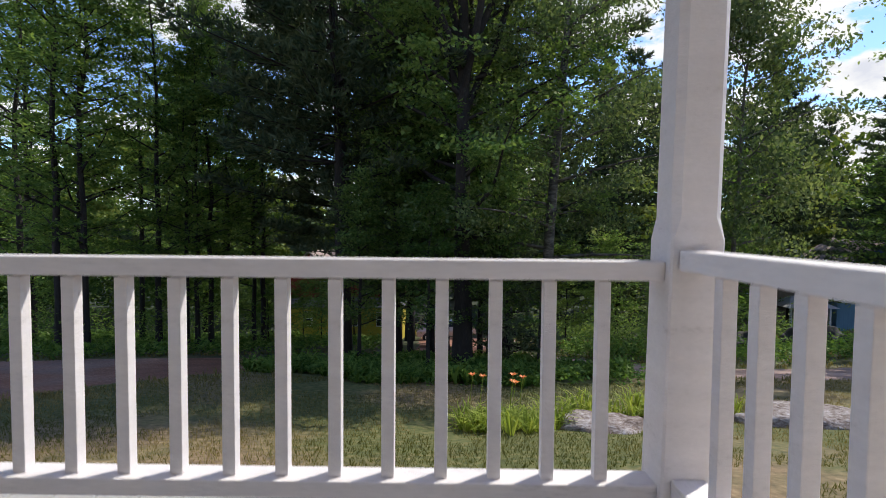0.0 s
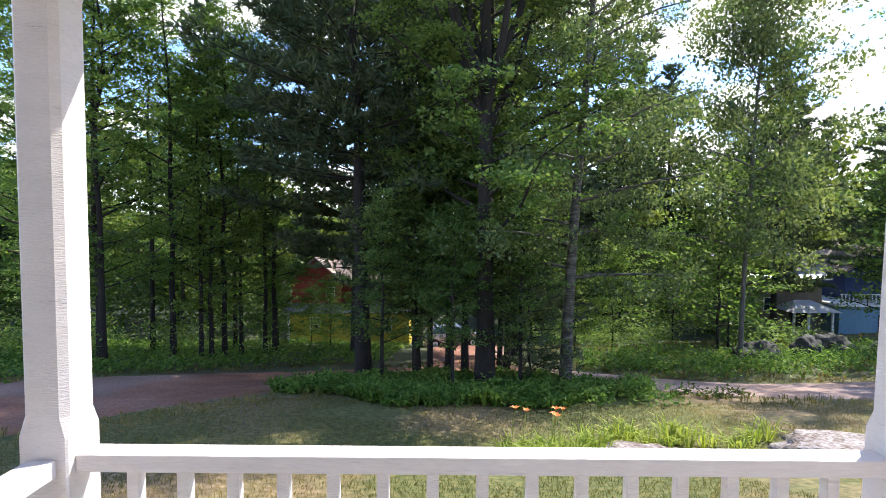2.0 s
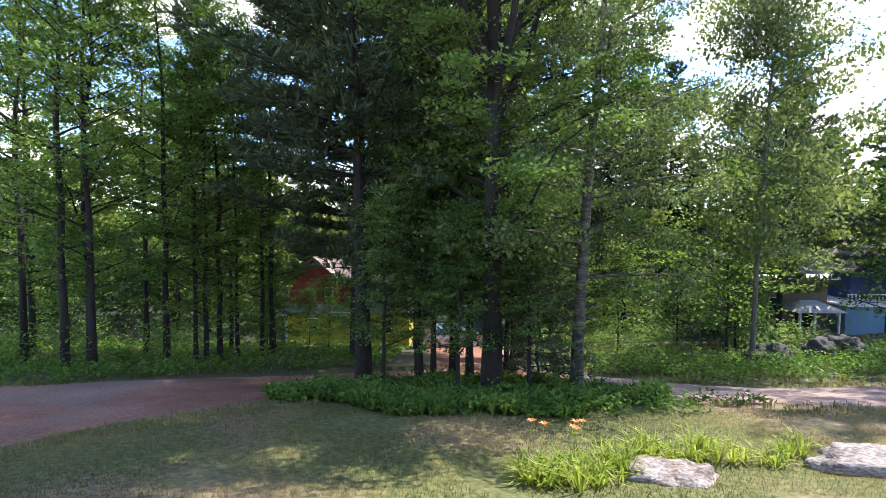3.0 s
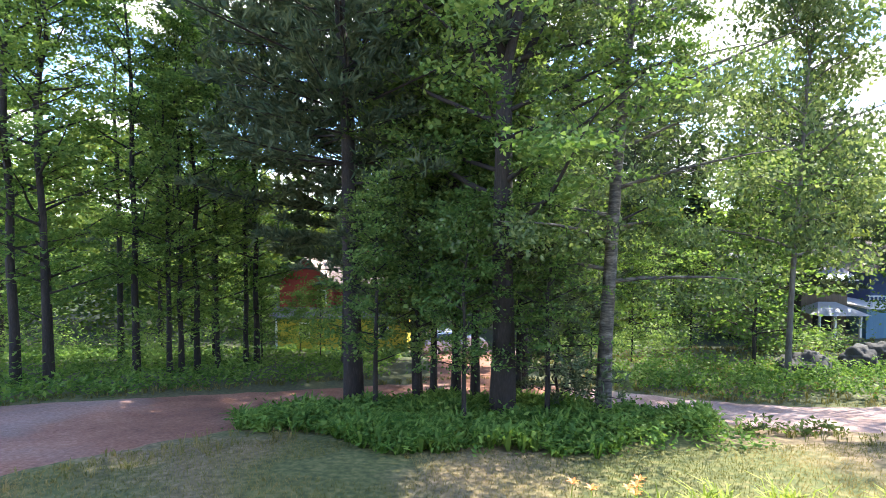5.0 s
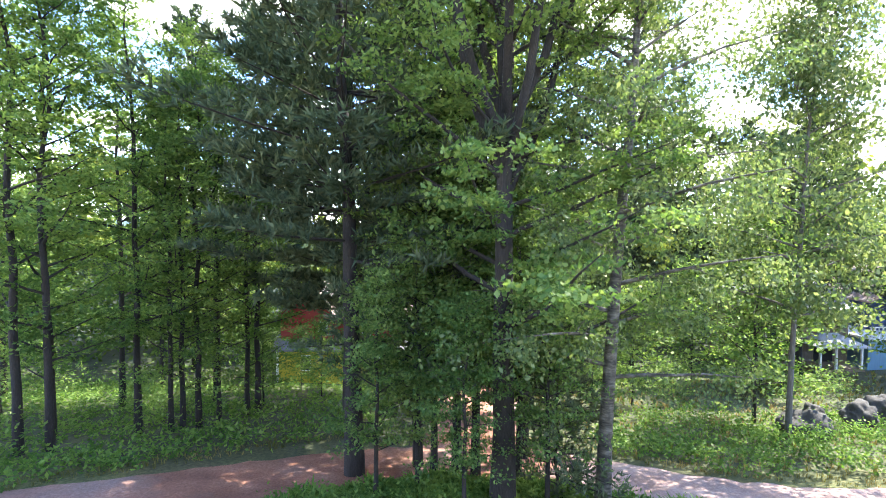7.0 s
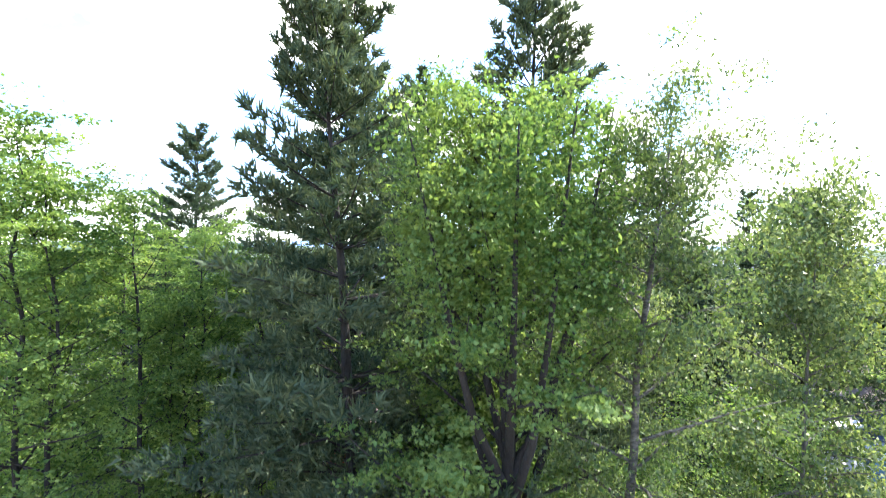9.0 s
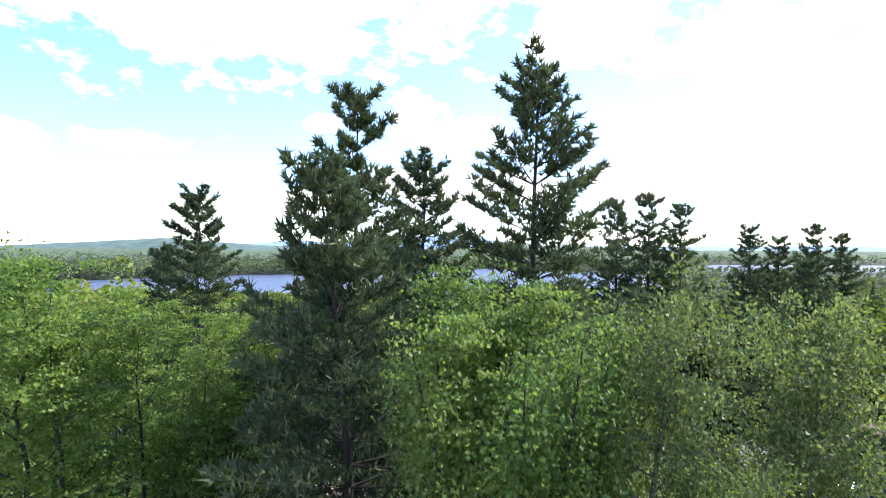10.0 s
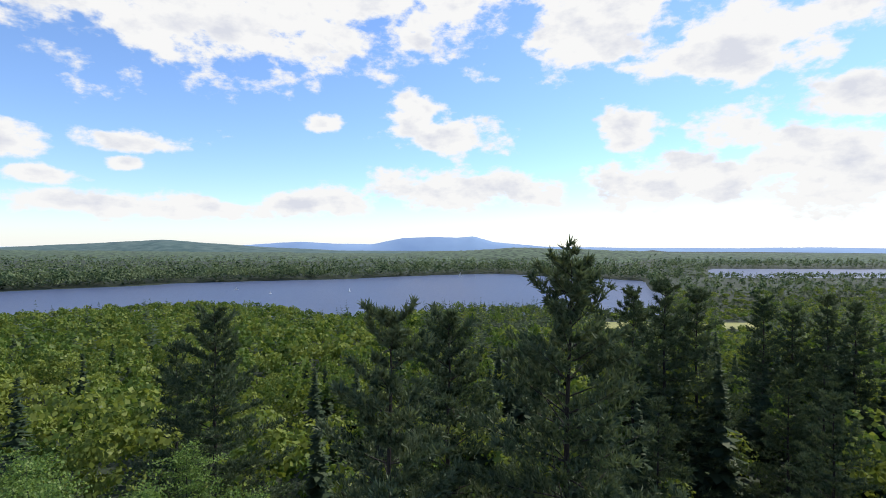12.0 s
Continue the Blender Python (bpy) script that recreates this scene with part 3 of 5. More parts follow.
def draped_strip(name, line, widths, mat, lift=0.03, cells=8):
    """A road laid over the ground along a line, with ragged edges."""
    rng = np.random.default_rng(5)
    pts = []
    for (x0, y0, w0), (x1, y1, w1) in zip([(*p, w) for p, w in zip(line, widths)], [(*p, w) for p, w in zip(line[1:], widths[1:])]):
        n = max(2, int(math.hypot(x1 - x0, y1 - y0) / 0.5))
        pts += [(x0 + (x1 - x0) * i / n, y0 + (y1 - y0) * i / n, w0 + (w1 - w0) * i / n) for i in range(n)]
    for _ in range(14):
        pts = [pts[0]] + [tuple((a + 2 * b + c) / 4 for a, b, c in zip(p, q, r)) for p, q, r in zip(pts, pts[1:], pts[2:])] + [pts[-1]]
    verts, faces = [], []
    for i, (x, y, w) in enumerate(pts):
        a, b = pts[max(0, i - 1)], pts[min(len(pts) - 1, i + 1)]
        t = Vector((b[0] - a[0], b[1] - a[1], 0)).normalized()
        s = Vector((-t.y, t.x, 0))
        wl_, wr_ = w * 0.5 + rng.normal() * 0.10, w * 0.5 + rng.normal() * 0.10
        for k in range(cells + 1):
            u = -wl_ + (wl_ + wr_) * k / cells
            q = Vector((x, y, 0)) + s * u
            edge = 0.0 if 0 < k < cells else -0.05
            verts.append((q.x, q.y, ground_z(q.x, q.y) + lift + edge))
    for i in range(len(pts) - 1):
        for k in range(cells):
            a, b = i * (cells + 1) + k, (i + 1) * (cells + 1) + k
            faces.append((a, b, b + 1, a + 1))
    return mesh_of(name, verts, faces, mat, True)


ROAD = [(-27, 6.6), (-17, 8.2), (-12, 10.0), (-8.6, 12.6), (-4.6, 16.4), (0, 17.3), (3.4, 14.8), (7, 13.0), (13, 12.4), (20, 13.4), (34, 18)]
road = tagged(new("road", draped_strip("road", ROAD, [9.6, 9.2, 8.2, 6.8, 4.8, 3.8, 3.7, 4.2, 4.4, 4.4, 4.4], DIRT)), "pinkish packed-dirt driveway with scattered gravel", "driveway", kind="structure")
drive = tagged(new("road", draped_strip("drive", [(-0.6, 17.5), (-0.2, 24), (0.6, 33), (2.0, 40)], [3.4, 4.0, 7.0, 10.0], DIRT, 0.045)), "dirt parking spur behind the trees", "driveway", kind="structure")
# ---- hills behind the lake, distance haze painted into colour and emission ----
def hill_material(name, a, b, haze_glow, scale):
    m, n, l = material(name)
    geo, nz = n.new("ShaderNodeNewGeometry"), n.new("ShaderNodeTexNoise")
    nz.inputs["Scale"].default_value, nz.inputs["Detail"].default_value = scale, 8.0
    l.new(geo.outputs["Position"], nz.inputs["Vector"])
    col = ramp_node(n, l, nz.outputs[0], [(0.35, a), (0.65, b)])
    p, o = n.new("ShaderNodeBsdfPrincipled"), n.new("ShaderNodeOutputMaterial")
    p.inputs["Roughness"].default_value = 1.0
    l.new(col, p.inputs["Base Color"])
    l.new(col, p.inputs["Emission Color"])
    p.inputs["Emission Strength"].default_value = haze_glow
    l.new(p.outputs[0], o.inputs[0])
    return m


def ridge(name, dist, depth, heights, mat, rough):
    """A range of hills: heights at bearings, rising from the lake's level and falling behind."""
    verts, faces = [], []
    n, rows = 520, 12
    for i in range(n + 1):
        b = -1.5 + 3.0 * i / n
        h = float(np.interp(b, [p[0] for p in heights], [p[1] for p in heights]))
        for j in range(rows):
            f = j / (rows - 1)
            d = dist + depth * f
            z = LAKE_Z - 4 + (h - LAKE_Z + 4) * math.sin(min(1.0, f * 1.6) * math.pi / 2) ** 0.9
            z += (rough * noise.noise((b * 12, f * 2.0, dist * 0.01)) + rough * 0.8 * noise.noise((b * 150, f * 22.0, dist * 0.013))) * min(1.0, 3 * f)
            verts.append((b * d, d, z if f < 0.9 else z - 30))
    for i in range(n):
        for j in range(rows - 1):
            a = i * rows + j
            faces.append((a, a + rows, a + rows + 1, a + 1))
    return mesh_of(name, verts, faces, mat, True)


# bluer colour and more emission imitate haze, ridge by ridge
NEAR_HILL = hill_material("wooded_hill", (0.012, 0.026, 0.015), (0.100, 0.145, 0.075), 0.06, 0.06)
MID_HILL = hill_material("haze_tinted_hill", (0.035, 0.075, 0.075), (0.085, 0.130, 0.115), 0.16, 0.02)
HAZE_BLUE_HILL = hill_material("haze_blue_mountain", (0.14, 0.22, 0.36), (0.17, 0.26, 0.40), 0.45, 0.002)
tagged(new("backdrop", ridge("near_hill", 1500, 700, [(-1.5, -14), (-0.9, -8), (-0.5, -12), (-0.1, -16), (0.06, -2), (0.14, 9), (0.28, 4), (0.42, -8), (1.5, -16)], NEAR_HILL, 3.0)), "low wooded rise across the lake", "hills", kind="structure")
tagged(new("backdrop", ridge("mid_hill", 2300, 800, [(-1.5, -12), (-0.95, -14), (-0.75, 12), (-0.56, 42), (-0.45, 20), (-0.35, 2), (-0.2, -16), (0.1, -20), (0.5, -24), (1.5, -24)], MID_HILL, 3.0)), "rounded wooded hill with light haze put into its colour", "hills", kind="structure")
tagged(new("backdrop", ridge("haze_blue_hill", 3900, 500, [(-1.5, -20), (-0.45, -10), (-0.33, 25), (-0.28, 36), (-0.22, 24), (-0.14, 16), (-0.08, 70), (-0.02, 80), (0.03, 74), (0.06, 86), (0.10, 40), (0.2, 0), (0.4, -6), (0.6, -4), (0.75, 4), (0.9, -6), (1.5, -12)], HAZE_BLUE_HILL, 4.0)), "mountain range on the horizon, tinted blue for haze", "hills", kind="structure")

# ================= the porch =================
FLOOR_Z, CEIL_Z, POST_X, SPAN = -0.76, 1.70, -2.645, 0.156
ground_under = ground_z(-1.3, 0) - 0.3


def post_mesh():
    """A square post, chamfered above and below with a full square at the rail."""
    bm = bmesh.new()
    h, c, k = 0.074, 0.020, 0.006
    levels = [(FLOOR_Z, k), (-0.62, k), (0.045, k), (0.075, k), (0.135, c), (1.40, c), (1.46, k), (CEIL_Z - 0.16, k)]
    rings = []
    for z, q in levels:
        w = h if q == k else h - 0.005
        ring_ = [(w, -w + q), (w, w - q), (w - q, w), (-w + q, w), (-w, w - q), (-w, -w + q), (-w + q, -w), (w - q, -w)]
        rings.append([bm.verts.new((x, y, z)) for x, y in ring_])
    for a, b in zip(rings, rings[1:]):
        for i in range(8):
            bm.faces.new((a[i], a[(i + 1) % 8], b[(i + 1) % 8], b[i]))
    bm.faces.new(rings[-1])
    bm.faces.new(rings[0][::-1])
    return bm_mesh("porch_post", bm, WHITE)


POST = post_mesh()
for px, py, lean_ in ((0.011, 0, 0.9), (POST_X, 0, 0), (0.011, -2.42, 0), (POST_X, -2.42, 0)):
    p_ = new("porch_post", POST)
    p_.matrix_basis = pose(px, py, 0, 0, lean_, 0)
    tagged(p_, "white painted square porch post with chamfered edges", "post", "porch posts")

BALUSTER = box_mesh("baluster", (-0.019, 0.019, -0.019, 0.019, -0.634, -0.05), WHITE, 0.003)


def railing(m, length, count, offset, span=SPAN):
    ob = empty("porch_railing", m, label="white painted wooden porch railing with square balusters", category="railing", group="porch railings")
    part("top_rail", box_mesh("top_rail", (-length, 0, -0.042, 0.042, -0.045, 0.010), WHITE_X, 0.005), ob)
    part("bottom_rail", box_mesh("bottom_rail", (-length, 0, -0.048, 0.048, -0.685, -0.634), WHITE_X, 0.005), ob)
    for j in range(1, count + 1):
        part("baluster", BALUSTER, ob, m=pose(-(offset + span * j) + 0.063, 0, 0))
    return ob


railing(pose(-0.063, 0, 0), 2.508, 15, 0.07)
railing(pose(0, -0.076, 0.034, 0, 0, 90), 2.27, 15, 0.083, 0.143)
railing(pose(POST_X, -0.076, 0.0, 0, 0, 90), 2.27, 15, 0.083, 0.143)

deck = empty("porch_floor", label="grey painted plank porch floor", category="floor", kind="structure")
PLANK = box_mesh("plank", (-0.066, 0.066, -2.55, 0.12, FLOOR_Z - 0.035, FLOOR_Z), DECK, 0.003)
for i in range(21):
    part("plank", PLANK, deck, m=pose(-2.68 + i * 0.1375, 0, 0))
part("joist_frame", box_mesh("joist_frame", (-2.72, 0.1, -2.55, 0.08, FLOOR_Z - 0.22, FLOOR_Z - 0.038), WHITE_X, 0.004), deck)
skirt = empty("porch_skirt", label="white painted board skirt under the porch floor", category="skirt", kind="structure")
for i in range(20):
    part("board", box_mesh("board", (-0.065, 0.065, -0.012, 0.012, ground_under, FLOOR_Z - 0.222), WHITE, 0.002) if i == 0 else skirt.children[0].data, skirt, m=pose(-2.62 + i * 0.138, 0.05, 0))

ceiling = tagged(new("ceiling", box_mesh("ceiling", (-3.0, 0.34, -2.6, 0.33, CEIL_Z + 0.02, CEIL_Z + 0.06), WHITE_X, 0.0)), "white board porch ceiling", "ceiling", kind="structure")
beams = empty("porch_beam", label="white painted beam round the porch eave", category="beam", kind="structure")
part("front_beam", box_mesh("front_beam", (-2.75, 0.13, -0.06, 0.06, CEIL_Z - 0.16, CEIL_Z + 0.018), WHITE_X), beams)
part("side_beam", box_mesh("side_beam", (-0.06, 0.06, -2.55, -0.062, CEIL_Z - 0.16, CEIL_Z + 0.018), WHITE), beams)
part("side_beam", beams.children[1].data, beams, m=pose(POST_X, 0, 0))
SHINGLE = surface("dark_shingle", [(0.3, (0.05, 0.05, 0.05)), (0.7, (0.12, 0.115, 0.11))], 3, 30, 0.9, 0.5)
bm = bmesh.new()
rv = [bm.verts.new(c) for c in ((-3.05, 0.36, CEIL_Z + 0.065), (0.39, 0.36, CEIL_Z + 0.065), (0.39, -2.6, CEIL_Z + 0.95), (-3.05, -2.6, CEIL_Z + 0.95),
                                (-3.05, 0.36, CEIL_Z + 0.10), (0.39, 0.36, CEIL_Z + 0.10), (0.39, -2.6, CEIL_Z + 1.0), (-3.05, -2.6, CEIL_Z + 1.0))]
for f in ((3, 2, 1, 0), (4, 5, 6, 7), (0, 1, 5, 4), (1, 2, 6, 5), (2, 3, 7, 6), (3, 0, 4, 7)):
    bm.faces.new([rv[i] for i in f])
tagged(new("porch_roof", bm_mesh("porch_roof", bm, SHINGLE)), "dark shingled porch roof", "roof", kind="structure")
tagged(new("wall_house", box_mesh("wall_house", (-7.0, 5.0, -9.6, -2.62, ground_under - 1.0, 2.62), SIDING, 0.0)), "pale painted house wall behind the porch", "wall", kind="structure")
v = [(-7.4, -2.3, 2.55), (5.4, -2.3, 2.55), (5.4, -6.1, 5.2), (-7.4, -6.1, 5.2), (-7.4, -9.9, 2.55), (5.4, -9.9, 2.55)]
v += [(x, y, z + 0.15) for x, y, z in v]
f = [(3, 2, 1, 0), (5, 2, 3, 4), (6, 7, 8, 9), (10, 9, 8, 11), (0, 1, 7, 6), (4, 10, 11, 5), (0, 6, 9, 3), (3, 9, 10, 4), (1, 2, 8, 7), (2, 5, 11, 8)]
tagged(new("roof_house", mesh_of("roof_house", v, f, SHINGLE)), "dark shingled gable roof of the house", "roof", kind="structure")
for gx in (-6.99, 4.87):
    g = [(gx, -2.62, 2.62), (gx, -9.6, 2.62), (gx, -6.1, 5.15), (gx + 0.12, -2.62, 2.62), (gx + 0.12, -9.6, 2.62), (gx + 0.12, -6.1, 5.15)]
    tagged(new("wall_gable", mesh_of("wall_gable", g, [(0, 1, 2), (5, 4, 3), (0, 3, 4, 1), (1, 4, 5, 2), (2, 5, 3, 0)], SIDING)), "pale painted gable end of the house", "wall", kind="structure")

# ================= the trees in the island =================
def at_ground(x, y, turn=0.0, sink=0.08):
    return pose(x, y, ground_z(x, y) - sink, 0, 0, turn)


maple_m = broadleaf_meshes("maple", 11, 18.6, 5.6, 0.27, 3.4, 0.122, 74, MAPLE, BARK, limbs=44, clusters=14, top=0.42, lean=(-0.5, 0.5), spread=0.5, fork=7.8)
tree("maple_tree", maple_m, at_ground(-0.25, 12.9), "tall green maple with a dark furrowed trunk and forked limbs")
birch_m = broadleaf_meshes("birch", 23, 18.4, 4.2, 0.16, 3.0, 0.10, 76, BIRCH, BIRCH_BARK, limbs=42, clusters=14, top=0.55, lean=(1.6, 0.4), spread=0.52, droop=0.7)
tree("birch_tree", birch_m, at_ground(2.05, 12.7), "tall birch with mottled bark and small drooping leaves")
birch2_m = broadleaf_meshes("birch", 29, 13.0, 3.8, 0.09, 3.0, 0.14, 56, BIRCH, GREY_BARK, limbs=32, clusters=12, top=0.45, lean=(0.8, 0.2), spread=0.66, droop=0.6)
tree("birch_tree", birch2_m, at_ground(11.0, 19.4) @ Matrix.Diagonal((1.15, 1.15, 1.42, 1)), "slim grey-barked birch with small drooping leaves")
near_pine_m = pine_meshes("near_pine", 7, 21.5, 5.3, 0.26, 6.3, PINE, BARK, spacing=0.62, boughs=7, twigs=58, tuft=0.31, blades=6, width=0.24, ragged=0.34, blunt=0.03, lean=(-1.2, 0))
tree("pine_tree", near_pine_m, at_ground(-4.2, 15.6), "big white pine with layered dark boughs")
slim_m = broadleaf_meshes("slim", 31, 11.5, 3.0, 0.12, 2.2, 0.17, 28, MAPLE, BARK, limbs=26, clusters=10, top=0.4, spread=0.6)
for x, y, s, w in ((-1.9, 15.0, 0.85, 40), (-1.25, 15.6, 1.1, 130), (-0.72, 15.2, 1.05, 220), (0.36, 14.4, 0.75, 310), (-3.3, 13.4, 0.52, 20), (-1.2, 12.0, 0.46, 75), (0.75, 12.6, 0.5, 190), (-2.3, 14.2, 0.6, 260)):
    t_ = tree("young_maple", slim_m, at_ground(x, y, w) @ Matrix.Diagonal((s, s, s, 1)), "slim dark-trunked young maple in the tree island", group="young maples")
hem_m = pine_meshes("hemlock", 41, 4.6, 1.5, 0.04, 0.5, PINE, BARK, spacing=0.28, boughs=6, twigs=18, tuft=0.17, blades=5, width=0.26, ragged=0.4)
tree("hemlock_tree", hem_m, at_ground(1.15, 13.3), "small young hemlock with thin feathery boughs")
dark_m = pine_meshes("dark_fir", 43, 11.5, 2.7, 0.15, 2.4, PINE, BARK, spacing=0.42, boughs=6, twigs=22, tuft=0.28, blades=6, ragged=0.3, width=0.24)
tree("fir_tree", dark_m, at_ground(-2.4, 16.2), "dark shaded fir behind the young maples")
tree("fir_tree", dark_m, at_ground(0.9, 16.8, 80) @ Matrix.Diagonal((0.85, 0.85, 0.9, 1)), "dark shaded fir behind the young maples")

# ================= woods round the drive =================
wood_m = [broadleaf_meshes("wood", 51 + i, 20.0, 3.9, 0.14, 4.0 - 1.0 * i, 0.158, 35, OAK, BARK, limbs=30, clusters=10, top=0.5, spread=0.55, twigs=2) for i in range(3)]
LEFT_WOOD = [(-15.2, 17.1, 1.0), (-14.4, 17.4, 0.9), (-15.9, 19.4, 0.95), (-13.3, 20.3, 0.92), (-12.2, 20.6, 0.7), (-11.9, 20.9, 0.75), (-11.6, 21.6, 0.85), (-11.4, 23.0, 0.7),
             (-10.7, 24.4, 0.8), (-10.4, 24.9, 0.95), (-19.5, 20.5, 1.02), (-22, 24, 1.05), (-17.5, 26, 1.0), (-14, 28.5, 0.95), (-26, 29, 1.05), (-20, 34, 1.0), (-33, 33, 1.0), (18.9, 18.2, 1.0)]
for i, (x, y, s) in enumerate(LEFT_WOOD):
    tree("woodland_tree", wood_m[i % 3], at_ground(x, y, i * 77) @ Matrix.Diagonal((s, s, s, 1)), "tall slim woodland tree with a bare dark trunk", group="woodland trees")
sap_m = broadleaf_meshes("sapling", 61, 7.6, 3.3, 0.06, 1.1, 0.17, 24, OAK, BARK, limbs=24, clusters=9, top=0.4, spread=0.6)
SAPS = [(12.0, 23.0, 1.28), (16.5, 30.0, 1.0), (8.2, 27.0, 0.85), (25.2, 28.5, 1.4), (5.8, 26.0, 0.75), (19.0, 33.5, 1.05), (15.5, 35.5, 1.1), (-10.9, 27.0, 0.72), (-6.0, 27.0, 0.75), (-12.6, 30.5, 0.62), (-10.2, 31.5, 0.52), (-8.6, 30.0, 0.6)]
for i, (x, y, s) in enumerate(SAPS):
    tree("sapling", sap_m, at_ground(x, y, i * 60) @ Matrix.Diagonal((s, s, s, 1)), "light green roadside sapling with a thin stem", group="saplings")

# white pines: place and height of each top
pine_ms = [pine_meshes("pine", 71 + i, 28.0, 6.0 + 0.4 * i, 0.30, 5.0, PINE, BARK, spacing=0.74, boughs=6, twigs=56, tuft=0.38, blades=6, ragged=0.40, blunt=0.03, width=0.27) for i in range(3)]
far_pine_ms = [pine_meshes("far_pine", 81 + i, 28.0, 5.6 + 0.4 * i, 0.30, 5.0, FAR_PINE, BARK, spacing=0.85, boughs=6, twigs=32, tuft=0.48, blades=5, ragged=0.42, blunt=0.03, width=0.26) for i in range(2)]
PINES = [(2.6, 26.3, 24.3, 2), (-5.8, 23.6, 22.0, 0), (-3.2, 32.0, 20.7, 1), (-21.4, 41.3, 19.6, 1), (21.0, 57.5, 20.9, 0), (17.0, 56.0, 19.6, 1), (25.0, 58.5, 19.8, 2), (39.8, 70, 17.5, 1), (48.5, 70, 18.0, 0), (53.5, 71.5, 16.8, 2),
         (44.5, 71.0, 16.0, 1), (15.0, 45.0, 11.5, 2), (24.0, 37.2, 14.3, 0), (31.0, 52, 12.0, 1), (9.0, 42.0, 12.0, 0), (36.0, 54.0, 13.5, 2), (57, 60, 15.5, 1), (-30.0, 52.0, 15.0, 0), (30.5, 32.5, 11.0, 2), (36, 40, 14.0, 0), (24.8, 21.5, 17.0, 1)]
for i, (x, y, top, k) in enumerate(PINES):
    s = (top - 0.35 - ground_z(x, y)) / 28.0
    tree("pine_tree", pine_ms[k] if y < 43 else far_pine_ms[k % 2], at_ground(x, y, i * 47) @ Matrix.Diagonal((max(s, 0.62), max(s, 0.62), s, 1)), "tall white pine with uneven layered boughs", group="white pines")

# ================= undergrowth, rocks and flowers =================
def scatter(rng, n, inside, x0, x1, y0, y1):
    """Places drawn evenly from a stretch of ground, where inside(x, y) holds."""
    out = []
    while len(out) < n:
        x, y = rng.uniform(x0, x1), rng.uniform(y0, y1)
        if inside(x, y):
            out.append((x, y))
    return out


def road_gap(x, y):
    """Distance from the road's middle line."""
    best = 99.0
    for (ax, ay), (bx, by) in zip(ROAD, ROAD[1:]):
        dx, dy = bx - ax, by - ay
        t = max(0.0, min(1.0, ((x - ax) * dx + (y - ay) * dy) / (dx * dx + dy * dy)))
        best = min(best, math.hypot(x - ax - dx * t, y - ay - dy * t))
    return best


def frond_faces(rng, spots, height, per, width, spread):
    """Arching blades: two bent quads each, fanning out of every spot."""
    out = []
    for x, y in spots:
        z = ground_z(x, y) - 0.02
        for _ in range(per):
            a, h, r = rng.uniform(0, 6.283), height * rng.uniform(0.55, 1.2) * (0.8 + 0.7 * noise.noise((x * 0.9, y * 0.9, 4.0))), spread * rng.uniform(0.3, 1.1)
            d, q = np.array((math.cos(a), math.sin(a), 0)), np.array((-math.sin(a), math.cos(a), 0)) * width * 0.5
            p0 = np.array((x, y, z)) + d * 0.03
            p1 = p0 + d * r * 0.45 + np.array((0, 0, h * 0.75))
            p2 = p0 + d * r + np.array((0, 0, h * rng.uniform(0.6, 1.0)))
            out.append((p0 - q * 0.7, p0 + q * 0.7, p1 + q, p1 - q))
            out.append((p1 - q, p1 + q, p2 + q * 0.15, p2 - q * 0.15))
    return np.array(out)


def leafy_clumps(rng, spots, height, radius, leaf, per):
    cs = []
    for x, y in spots:
        h = height * rng.uniform(0.5, 1.25)
        c = rng.normal(size=(per, 3)) * np.array((radius, radius, h * 0.3)) * 0.6
        c[:, 2] = np.abs(c[:, 2]) + h * rng.uniform(0.15, 0.75, per)
        cs.append(c + np.array((x, y, ground_z(x, y))))
    return leaf_faces(rng, np.concatenate(cs), leaf, 0.5, 0.9)


rng_u = np.random.default_rng(17)


def in_island(x, y):
    return ((x + 1.0) / 4.7) ** 2 + ((y - 12.4) / 2.5) ** 2 < 1 + 0.25 * math.sin(x * 1.9) and road_gap(x, y) > 1.7


tagged(new("fern_bed", quads_mesh("fern_bed", frond_faces(rng_u, scatter(rng_u, 1500, in_island, -6.5, 5, 9.5, 15), 0.42, 9, 0.055, 0.34), FERN)), "bed of dark green ferns under the island trees", "ferns", kind="stuff")
tagged(new("ground_leaves", quads_mesh("ground_leaves", leafy_clumps(rng_u, scatter(rng_u, 260, lambda x, y: in_island(x, y) or (2 < x < 4.4 and 10.2 < y < 11.4), -6, 5.2, 9.8, 14), 0.42, 0.30, 0.12, 34), FERN)), "low leafy plants among the ferns", "plants", kind="stuff")


def left_floor(x, y):
    return road_gap(x, y) > 3.3 and y > 12.0 + max(0.0, x + 12) * 0.75


tagged(new("undergrowth", quads_mesh("undergrowth", leafy_clumps(rng_u, scatter(rng_u, 1500, left_floor, -30, -4, 12.5, 34), 0.45, 0.38, 0.17, 20), FERN)), "bright green ferns and seedlings on the woodland floor", "undergrowth", kind="stuff")
tagged(new("undergrowth", quads_mesh("undergrowth_shrubs", leafy_clumps(rng_u, scatter(rng_u, 90, left_floor, -28, -8, 15.5, 32), 2.2, 0.8, 0.17, 90), OAK)), "light green seedling shrubs between the trunks", "undergrowth", kind="stuff")


def right_bank(x, y):
    return road_gap(x, y) > 2.3 and y > 15.6


